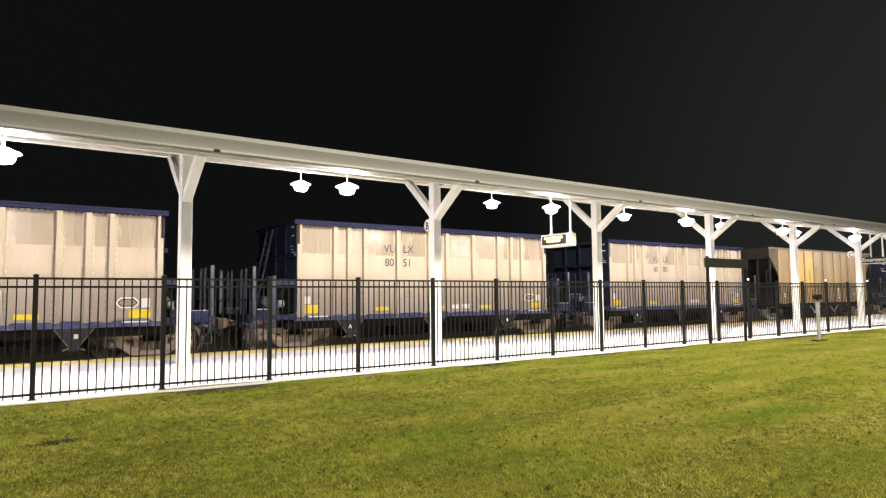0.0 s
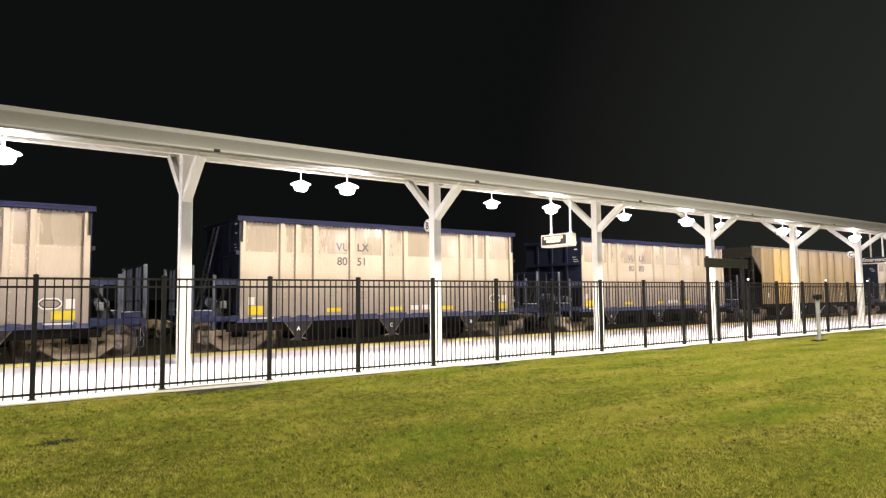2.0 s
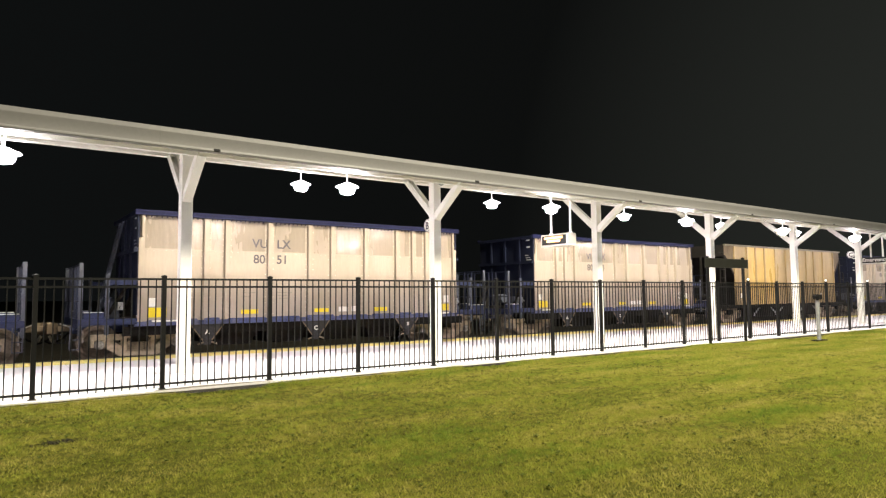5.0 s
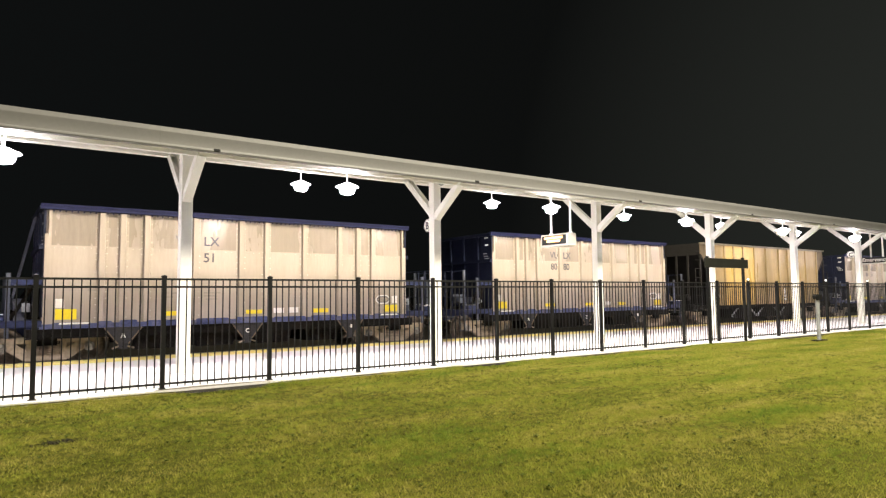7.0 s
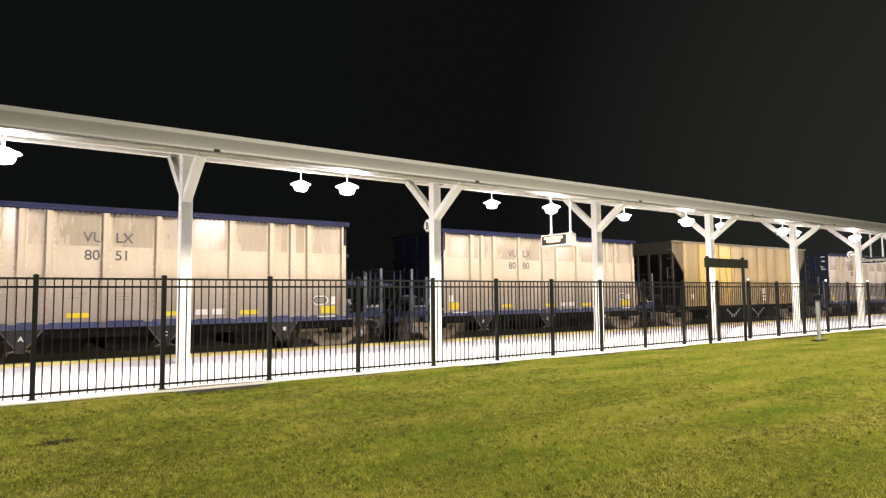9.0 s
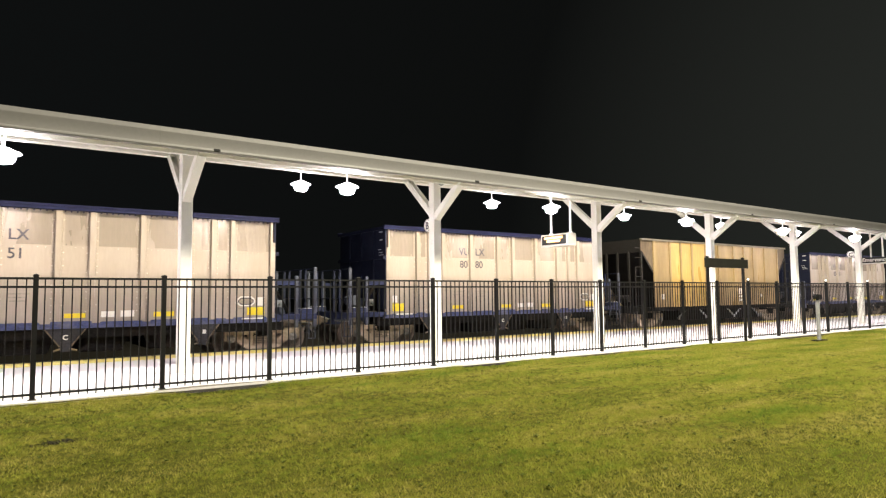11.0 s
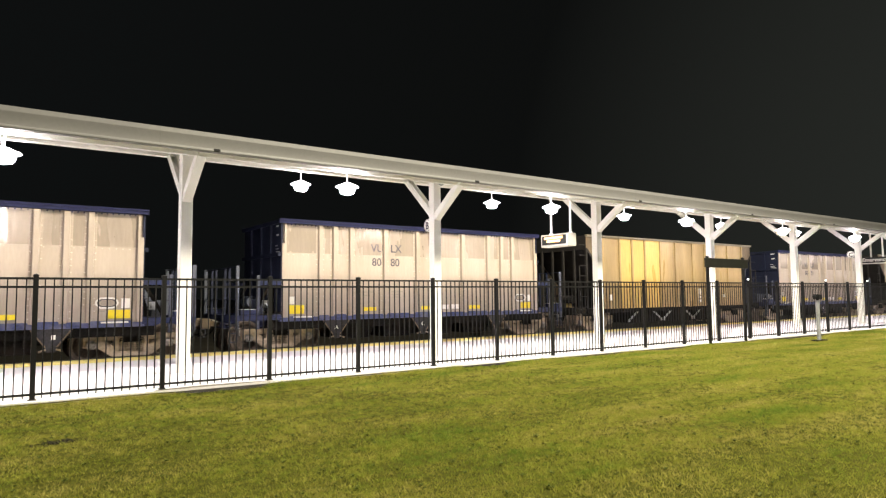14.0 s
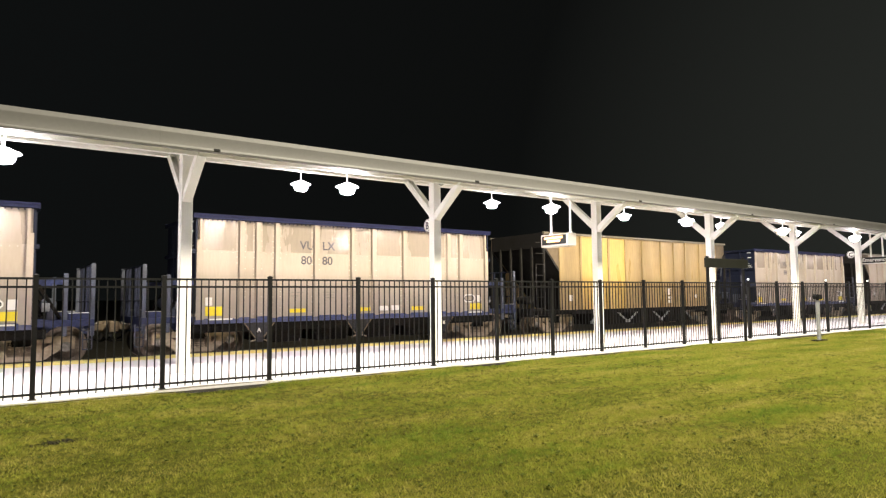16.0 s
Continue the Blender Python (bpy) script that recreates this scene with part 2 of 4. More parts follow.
def ground():
    bm = bmesh.new()
    xs = [-400, -60, -20] + [i * 1.0 for i in range(-8, 61)] + [90, 200, 1500]
    ys = [-400, -60, -20] + [i * 0.8 for i in range(-6, 13)] + [SLAB_Y + 0.02]
    grid = [[bm.verts.new((x, y, LAWN_Z + (0.004 * noise.noise(Vector((x * 0.5, y * 0.5, 0))) if -10 < y < 10.2 else -0.01))) for y in ys] for x in xs]
    for i in range(len(xs) - 1):
        for j in range(len(ys) - 1):
            bm.faces.new((grid[i][j], grid[i + 1][j], grid[i + 1][j + 1], grid[i][j + 1]))
    # track bed and the land beyond it
    rows = [(SLAB_Y + 0.02, -0.7), (EDGE_Y + 0.02, -0.7), (EDGE_Y + 0.03, -0.42), (TRACK_Y + 2.2, -0.42), (TRACK_Y + 3.4, -0.75), (1500, -0.8)]
    prev = [g[-1] for g in grid]
    for y, z in rows:
        cur = [bm.verts.new((x, y, z)) for x in xs]
        for i in range(len(xs) - 1):
            bm.faces.new((prev[i], prev[i + 1], cur[i + 1], cur[i]))
        prev = cur
    for f in bm.faces:
        if f.calc_center_median().y > SLAB_Y:
            f.material_index = 1
    ob = part("ground", bm, SOIL, label="mown lawn and dark earth beside the railway", smooth=True)
    ob.data.materials.append(EARTH)
    tagged(ob, category="ground", kind="structure")
    bm = bmesh.new()
    n = 60
    for i in range(n):
        box(bm, -12 + i * 1.6, -12 + i * 1.6 + 1.6, EDGE_Y + 0.04, TRACK_Y + 2.1, -0.44, -0.335)
    tagged(part("track_bed", bm, BALLAST, label="grey crushed stone ballast under the rails"), category="ballast", kind="structure")


def track():
    t = thing("railway_track", "rusty steel rails on dark timber sleepers", "railway track", kind="structure")
    for dy in (-0.7525, 0.7525):
        bm = bmesh.new()
        y = TRACK_Y + dy
        z = RAIL_Z
        prof = [(-0.036, z), (0.036, z), (0.036, z - 0.03), (0.009, z - 0.045), (0.009, z - 0.13), (0.07, z - 0.145), (0.07, z - 0.16),
                (-0.07, z - 0.16), (-0.07, z - 0.145), (-0.009, z - 0.13), (-0.009, z - 0.045), (-0.036, z - 0.03)]
        a = [bm.verts.new((-40, y + p, q)) for p, q in prof]
        b = [bm.verts.new((160, y + p, q)) for p, q in prof]
        for i in range(len(prof)):
            j = (i + 1) % len(prof)
            bm.faces.new((a[i], a[j], b[j], b[i]))
        part("rail", bm, STEEL, t)
    bm = bmesh.new()
    box(bm, -0.11, 0.11, -1.3, 1.3, -0.44, -0.33)
    bevel(bm, 0.01)
    me = mesh_of("sleeper", bm, TIMBER)
    for i in range(110):
        same("sleeper", me, t, pose(-5 + i * 0.55, TRACK_Y, 0, 0, 0, random.uniform(-1, 1)))


def platform():
    p = thing("platform", "pale concrete railway platform with a yellow tactile edge", "platform", kind="structure")
    # slabs between sawn joints
    step = 3.0
    bm = bmesh.new()
    box(bm, -step / 2 + 0.002, step / 2 - 0.002, SLAB_Y, EDGE_Y - 0.93, -0.5, 0.0)
    bevel(bm, 0.003)
    me = mesh_of("slab", bm, CONCRETE)
    for i in range(-4, 40):
        same("slab", me, p, pose(i * step, 0, 0))
    bm = bmesh.new()
    box(bm, -40, 150, EDGE_Y - 0.928, EDGE_Y, -0.6, -0.012)
    part("edge_beam", bm, CONCRETE, p, "pale concrete platform edge")
    # tactile tiles with rows of domes
    bm = bmesh.new()
    box(bm, -0.301, 0.301, EDGE_Y - 0.920, EDGE_Y, -0.012, 0.004)
    for i in range(8):
        for j in range(12):
            x, y = -0.264 + i * 0.0754, EDGE_Y - 0.875 + j * 0.0754
            v = [bm.verts.new((x + a, y + b, 0.004)) for a, b in ((-0.016, -0.016), (0.016, -0.016), (0.016, 0.016), (-0.016, 0.016))]
            w = [bm.verts.new((x + a, y + b, 0.009)) for a, b in ((-0.009, -0.009), (0.009, -0.009), (0.009, 0.009), (-0.009, 0.009))]
            bm.faces.new(w)
            for k in range(4):
                bm.faces.new((v[k], v[(k + 1) % 4], w[(k + 1) % 4], w[k]))
    me = mesh_of("tactile_tile", bm, YELLOW_TILE)
    for i in range(-6, 140):
        same("tactile_tile", me, p, pose(i * 0.61, 0, 0))


def fence():
    """Black metal fence: posts, three rails a bay and fourteen pickets a bay."""
    f = thing("fence", "black metal picket fence on the platform's lawn edge", "fence", kind="structure")
    bm = bmesh.new()
    box(bm, -0.032, 0.032, -0.032, 0.032, 0.0, FENCE_H - 0.02)
    lathe(bm, [(0.0, FENCE_H + 0.005), (0.052, FENCE_H - 0.012), (0.052, FENCE_H - 0.03), (0.0, FENCE_H - 0.03)], 4, Matrix.Rotation(radians(45), 4, "Z"))
    post = mesh_of("post", bm, BLACK)
    bm = bmesh.new()
    lathe(bm, [(0.0, 0.014), (0.07, 0.012), (0.075, 0.0), (0.0, 0.0)], 4, Matrix.Rotation(radians(45), 4, "Z"))
    foot = mesh_of("base_plate", bm, BLACK)
    bm = bmesh.new()
    box(bm, 0.032, FENCE_STEP - 0.032, -0.016, 0.016, -0.016, 0.016)
    rail = mesh_of("rail", bm, BLACK)
    bm = bmesh.new()
    box(bm, -0.008, 0.008, -0.008, 0.008, 0.024, FENCE_H - 0.075)
    picket = mesh_of("picket", bm, BLACK)
    rest = bmesh.new()
    slack = {0: -0.012, 1: 0.003, 2: 0.024, 3: 0.036, 4: 0.042, 5: 0.025, 6: 0.012}   # the bays are not quite alike
    xs = [FENCE_X0 + i * FENCE_STEP + slack.get(i, 0.0) for i in range(-2, 35)]
    for i, x, end in zip(range(-2, 34), xs, xs[1:]):
        bay = end - x
        p = same("post", post, f, pose(x, FENCE_Y, 0))
        same("base_plate", foot, p, pose(0, 0, 0))
        for z in (0.078, FENCE_H - 0.185, FENCE_H - 0.065):
            same("rail", rail, f, pose(x, FENCE_Y, z) @ Matrix.Diagonal((bay / FENCE_STEP, 1, 1, 1)))
        for k in range(1, 15):
            px = x + k * bay / 15 + random.uniform(-0.002, 0.002)
            if -1 <= i < 17:
                same("picket", picket, f, pose(px, FENCE_Y, 0, 0, random.uniform(-0.12, 0.12), 0))
            else:
                box(rest, px - 0.008, px + 0.008, FENCE_Y - 0.008, FENCE_Y + 0.008, 0.024, FENCE_H - 0.075)
    tagged(part("far_pickets", rest, BLACK, f), kind="stuff")


def post_cap_light(i):
    t = thing("cap_light", "small glowing globe on a black fence post", "light", "fence cap lights",
              at=pose(FENCE_X0 + i * FENCE_STEP, FENCE_Y, FENCE_H + 0.005))
    bm = bmesh.new()
    lathe(bm, [(0.0, 0.0), (0.03, 0.0), (0.03, 0.015), (0.0, 0.015)], 12)
    part("socket", bm, BLACK, t)
    bm = bmesh.new()
    lathe(bm, [(0.0, 0.01), (0.024, 0.015), (0.032, 0.035), (0.026, 0.056), (0.0, 0.066)], 14)
    part("globe", bm, CAP_GLOW, t, smooth=True)


# ---- canopy ----
ROOF_NEAR, ROOF_FAR = 11.32, 14.25
SOFFIT_NEAR, SOFFIT_FAR = 3.97, 4.55     # the soffit rises towards the track


def soffit(y):
    return SOFFIT_NEAR + (SOFFIT_FAR - SOFFIT_NEAR) * (y - ROOF_NEAR) / (ROOF_FAR - ROOF_NEAR)


def canopy():
    c = thing("platform_canopy", "long white steel platform canopy on Y-shaped posts", "canopy", kind="structure")
    x0, x1 = -16.0, 66.0
    # roof deck with standing ribs below
    bm = bmesh.new()
    prof = [(ROOF_NEAR + 0.02, soffit(ROOF_NEAR)), (ROOF_FAR, soffit(ROOF_FAR)), (ROOF_FAR, soffit(ROOF_FAR) + 0.12), (ROOF_NEAR + 0.02, soffit(ROOF_NEAR) + 0.12)]
    a = [bm.verts.new((x0, y, z)) for y, z in prof]
    b = [bm.verts.new((x1, y, z)) for y, z in prof]
    bm.faces.new(a), bm.faces.new(b)
    for i in range(4):
        j = (i + 1) % 4
        bm.faces.new((a[i], a[j], b[j], b[i]))
    part("roof_deck", bm, WHITE, c, "white painted metal roof deck")
    # gutter: an ogee fascia towards the lawn
    bm = bmesh.new()
    y = ROOF_NEAR
    cove = [(y - 0.103 + 0.030 * math.sin(k / 8 * math.pi / 2), 4.150 - 0.190 * k / 8) for k in range(9)]
    prof = [(y - 0.09, 4.234), (y - 0.101, 4.228), (y - 0.104, 4.160)] + cove
    prof += [(y - 0.080, 3.950), (y - 0.083, 3.925), (y - 0.072, 3.903), (y + 0.02, 3.903), (y + 0.02, 4.234)]
    L = 6.1
    k = x0
    while k < x1:
        e = min(k + L, x1)
        a = [bm.verts.new((k + 0.0008, p, q)) for p, q in prof]
        b = [bm.verts.new((e - 0.0008, p, q)) for p, q in prof]
        for i in range(len(prof)):
            j = (i + 1) % len(prof)
            bm.faces.new((a[i], a[j], b[j], b[i]))
        bm.faces.new(a), bm.faces.new(b)
        k = e
    part("gutter", bm, FASCIA, c, "off-white metal gutter and fascia, greyed as if dimly lit")
    for name, y, w, hgt in (("near_purlin", 11.72, 0.10, 0.14), ("far_beam", 13.89, 0.12, 0.20), ("ridge_beam", POST_Y, 0.14, 0.12)):
        bm = bmesh.new()
        box(bm, x0, x1, y - w / 2, y + w / 2, soffit(y) - hgt, soffit(y) - 0.002)
        if name == "far_beam":
            box(bm, x0, x1, y - w / 2 - 0.03, y - w / 2, soffit(y) - hgt, soffit(y) - hgt + 0.02)
            box(bm, x0, x1, y - w / 2 - 0.03, y - w / 2, soffit(y) - 0.03, soffit(y) - 0.004)
        part("beam", bm, WHITE, c)
    bm = bmesh.new()
    tube(bm, (x0, 13.79, soffit(13.79) - 0.09), (x1, 13.79, soffit(13.79) - 0.09), 0.014, 8)
    part("conduit", bm, WHITE, c, "thin white conduit along the beam")
    # posts with two knee braces and a top arm each
    bm = bmesh.new()
    box(bm, -0.105, 0.105, -0.105, 0.105, 0.0, soffit(POST_Y) - 0.12)
    bevel(bm, 0.012)
    column = mesh_of("post", bm, WHITE)
    bm = bmesh.new()
    foot, head = Vector((0, -0.02, 3.28)), Vector((0, 13.80 - POST_Y + 0.08, soffit(13.80) - 0.14))
    way = (head - foot).normalized()
    over = Vector((0, -way.z, way.y))
    for dx in (-0.072, 0.072):   # an open channel, hollow side up
        bar(bm, foot + Vector((dx, 0, 0)), head + Vector((dx, 0, 0)), 0.016, 0.15)
    bar(bm, foot - over * 0.066, head - over * 0.066, 0.128, 0.018)
    brace_far = mesh_of("brace", bm, WHITE)
    bm = bmesh.new()
    bar(bm, (0, 0.02, 3.20), (0, 11.72 - POST_Y - 0.05, soffit(11.72) - 0.10), 0.16, 0.15)
    brace_near = mesh_of("brace", bm, WHITE)
    bm = bmesh.new()
    bar(bm, (0, 11.55 - POST_Y, soffit(11.55) - 0.06), (0, 13.95 - POST_Y, soffit(13.95) - 0.06), 0.14, 0.11)
    arm = mesh_of("arm", bm, WHITE)
    bm = bmesh.new()
    box(bm, -0.19, 0.19, -0.19, 0.19, 0.0, 0.02)
    bevel(bm, 0.004)
    plate = mesh_of("base_plate", bm, WHITE)
    for i in range(-3, 11):
        at = pose(POST_X0 + i * POST_STEP, POST_Y, 0)
        p = same("post", column, c, at)
        same("base_plate", plate, p, pose(0, 0, 0))
        same("brace", brace_far, c, at)
        same("brace", brace_near, c, at)
        same("arm", arm, c, at)
    # a slack cable between post and brace
    bm = bmesh.new()
    px = POST_X0 + POST_STEP
    pts = [Vector((px, POST_Y - 0.12 - 0.06 * k, 4.02 + 0.012 * (k - 3) ** 2)) for k in range(7)]
    for a, b in zip(pts, pts[1:]):
        tube(bm, a, b, 0.012, 6)
    part("cable", bm, GREY_POST, c, "slack grey cable")
    # small dark floodlight sensors clipped under the gutter
    bm = bmesh.new()
    box(bm, -0.055, 0.055, -0.03, 0.03, -0.045, 0.0)
    bevel(bm, 0.006)
    me = mesh_of("gutter_clip", bm, BLACK)
    for i in range(-1, 9):
        same("gutter_clip", me, c, pose(3.23 + i * POST_STEP, ROOF_NEAR - 0.06, 3.965))


def pendant_lamps():
    """Round pendant lamps in two rows."""
    for y, z in LAMP_ROWS:
        for x in LAMP_X:
            stem = soffit(y) - z - 0.10
            if x == LAMP_X[0]:
                lamp = thing("pendant_lamp", "lit white pendant lamp hanging from the canopy", "lamp", "canopy lamps", at=pose(x, y, z))
                bm = bmesh.new()
                tube(bm, (0, 0, 0.06), (0, 0, 0.09 + stem), 0.014, 8)
                part("stem", bm, WHITE, lamp)
                bm = bmesh.new()
                lathe(bm, [(0.0, 0.09 + stem), (0.06, 0.09 + stem), (0.06, 0.07 + stem), (0.0, 0.065 + stem)], 14)
                part("ceiling_rose", bm, WHITE, lamp)
                bm = bmesh.new()
                lathe(bm, [(0.0, 0.065), (0.045, 0.065), (0.075, 0.055), (0.15, 0.02), (0.228, -0.012), (0.230, -0.022), (0.222, -0.022), (0.20, -0.012), (0.14, 0.008), (0.06, 0.03), (0.0, 0.03)], 22)
                part("shade", bm, SHADE_GLOW, lamp, "glowing frosted glass shade", smooth=True)
                bm = bmesh.new()
                lathe(bm, [(0.0, -0.172), (0.07, -0.167), (0.112, -0.154), (0.138, -0.137)], 20)
                lens = part("lens", bm, LENS, lamp, "glowing warm-white glass lens", smooth=True)
                bm = bmesh.new()
                lathe(bm, [(0.138, -0.137), (0.155, -0.098), (0.160, -0.045), (0.158, -0.02), (0.0, -0.015)], 20)
                part("lens_band", bm, LENS_SIDE, lens, "frosted side of the lens", smooth=True)
            else:
                copy_thing(lamp, pose(x, y, z))


# ---- the train: each car's space has x along the track from its box's near-platform left end, y = 0 on the lawn side's face, z from the platform's level ----
CAR_L, CAR_W, CAR_PITCH = 9.65, 3.12, 13.20
END_REACH = (CAR_PITCH - CAR_L) / 2
RIBS = (1.17, 1.62, 2.16, 3.32, 4.50, 5.20, 6.30, 7.40, 8.00, 8.50)
WHEEL_R, AXLE_GAP = 0.457, 1.76
AXLE_Z = RAIL_Z + WHEEL_R


def wheelset(parent, x):
    """Two wheels on an axle; turns about its own y."""
    bm = bmesh.new()
    for s in (-1, 1):
        m = Matrix.Translation((0, s * 0.7525, 0)) @ Matrix.Rotation(radians(-90 * s), 4, "X")
        lathe(bm, [(0.0, 0.075), (0.10, 0.075), (0.12, 0.02), (0.33, 0.0), (0.38, 0.055), (0.455, 0.06), (0.457, -0.05), (0.485, -0.065), (0.485, -0.085),
                   (0.36, -0.08), (0.33, -0.03), (0.12, -0.05), (0.0, -0.05)], 36, m)
        for k in range(3):   # chalk and grease marks stand proud of the plate
            a = 2 * math.pi * k / 3 + 0.4
            c = Vector((0.22 * math.cos(a), s * (0.7525 + 0.012), 0.22 * math.sin(a)))
            box(bm, c.x - 0.03, c.x + 0.03, c.y - 0.012, c.y + 0.012, c.z - 0.03, c.z + 0.03)
    tube(bm, (0, -0.98, 0), (0, 0.98, 0), 0.075, 14)
    return part("wheelset", bm, WHEEL, parent, "rusty steel wheelset", at=pose(x, CAR_W / 2, AXLE_Z))


def truck(parent, xc, ax):
    """A three-piece freight bogie; returns its wheelsets."""
    for s in (-1, 1):
        y = CAR_W / 2 + s * 0.985
        bm = bmesh.new()
        h = AXLE_GAP / 2
        z = AXLE_Z
        # the frame is built of bars so that its windows stay open
        th = 0.15
        bar(bm, (-h - 0.18, 0, z + 0.175), (h + 0.18, 0, z + 0.175), th, 0.15)
        bar(bm, (-0.42, 0, z - 0.235), (0.42, 0, z - 0.235), th, 0.13)
        for q in (-1, 1):
            bar(bm, (q * (h - 0.08), 0, z + 0.10), (q * 0.37, 0, z - 0.20), th, 0.23)
            bar(bm, (q * 0.335, 0, z + 0.16), (q * 0.335, 0, z - 0.22), 0.14, 0.13, (1, 0, 0))
            box(bm, q * h - 0.19, q * h + 0.19, -th / 2, th / 2, z + 0.10, z + 0.25)
            box(bm, q * (h + 0.15) - 0.035, q * (h + 0.15) + 0.035, -th / 2, th / 2, z - 0.06, z + 0.12)
            box(bm, q * (h - 0.15) - 0.035, q * (h - 0.15) + 0.035, -th / 2, th / 2, z - 0.06, z + 0.12)
        bevel(bm, 0.012)
        sf = part("side_frame", bm, TRUCK, parent, "rusty cast bogie side frame", at=pose(xc, y, 0))
        for k in range(4):
            bm = bmesh.new()
            for i in range(5):
                lathe(bm, [(0.0, 0.0), (0.056, 0.0), (0.062, 0.014), (0.056, 0.028), (0.0, 0.028)], 10, Matrix.Translation((-0.195 + k * 0.13, s * 0.05, z - 0.165 + i * 0.050)))
            part("spring", bm, TRUCK, sf, "rust-dusted coil spring")
        bm = bmesh.new()
        box(bm, -0.27, 0.27, -0.10, 0.10, z + 0.095, z + 0.15)
        bevel(bm, 0.01)
        be = part("bolster_end", bm, UNDER, sf, "dark bolster end in the frame's window")
        for zz in (z + 0.04, z + 0.085):
            bm = bmesh.new()
            box(bm, -0.25, 0.25, *sorted((s * 0.101, s * 0.112)), zz + 0.028, zz + 0.046)
            part("wear_strip", bm, TRUCK, be)
        for q in (-1, 1):
            bm = bmesh.new()
            m = Matrix.Translation((q * h, s * 0.02, z)) @ Matrix.Rotation(radians(-90 * s), 4, "X")
            lathe(bm, [(0.0, 0.12), (0.055, 0.12), (0.075, 0.10), (0.11, 0.09), (0.115, -0.04), (0.0, -0.04)], 18, m)
            part("bearing_cap", bm, BEARING, sf, "scuffed grey bearing cap")
    bm = bmesh.new()
    box(bm, -0.20, 0.20, 0.4, CAR_W - 0.4, AXLE_Z + 0.05, AXLE_Z + 0.30)
    part("bolster", bm, UNDER, parent, at=pose(xc, 0, 0))
    ax += [wheelset(parent, xc - AXLE_GAP / 2), wheelset(parent, xc + AXLE_GAP / 2)]


def coupler(parent, x, d):
    bm = bmesh.new()
    c = CAR_W / 2
    box(bm, min(x, x + d * 0.62), max(x, x + d * 0.62), c - 0.075, c + 0.075, 0.60, 0.76)
    box(bm, x + d * 0.69 - 0.13, x + d * 0.69 + 0.11, c - 0.16 * d - 0.1, c - 0.16 * d + 0.14, 0.55, 0.83)
    box(bm, x + d * 0.62 - 0.07, x + d * 0.62 + 0.07, c + 0.02, c + 0.2, 0.54, 0.84)
    bevel(bm, 0.02)
    part("coupler", bm, GUSSET, parent, "rusty knuckle coupler")
    bm = bmesh.new()
    pts = [(x + d * 0.02, c + 0.33, 0.62), (x + d * 0.2, c + 0.36, 0.40), (x + d * 0.45, c + 0.36, 0.30), (x + d * 0.70, c + 0.33, 0.42)]
    for a, b in zip(pts, pts[1:]):
        tube(bm, a, b, 0.025, 8)
    hose = part("air_hose", bm, BLACK, parent)
    bm = bmesh.new()
    bar(bm, (x + d * 0.66, c + 0.33, 0.50), (x + d * 0.74, c + 0.31, 0.34), 0.05, 0.06)
    tube(bm, (x + d * 0.74, c + 0.31, 0.36), (x + d * 0.80, c + 0.31, 0.33), 0.04, 8)
    part("hose_head", bm, BEARING, hose, "scuffed grey hose coupling")
    bm = bmesh.new()   # uncoupling lever across the end
    tube(bm, (x - d * 0.05, 0.12, 0.66), (x - d * 0.05, c - 0.25, 0.66), 0.016, 8)
    tube(bm, (x - d * 0.05, c - 0.25, 0.66), (x + d * 0.30, c - 0.10, 0.80), 0.016, 8)
    tube(bm, (x - d * 0.05, 0.12, 0.66), (x - d * 0.05, 0.08, 0.38), 0.016, 8)
    part("uncoupling_lever", bm, BEARING, parent, "bent grey uncoupling lever")


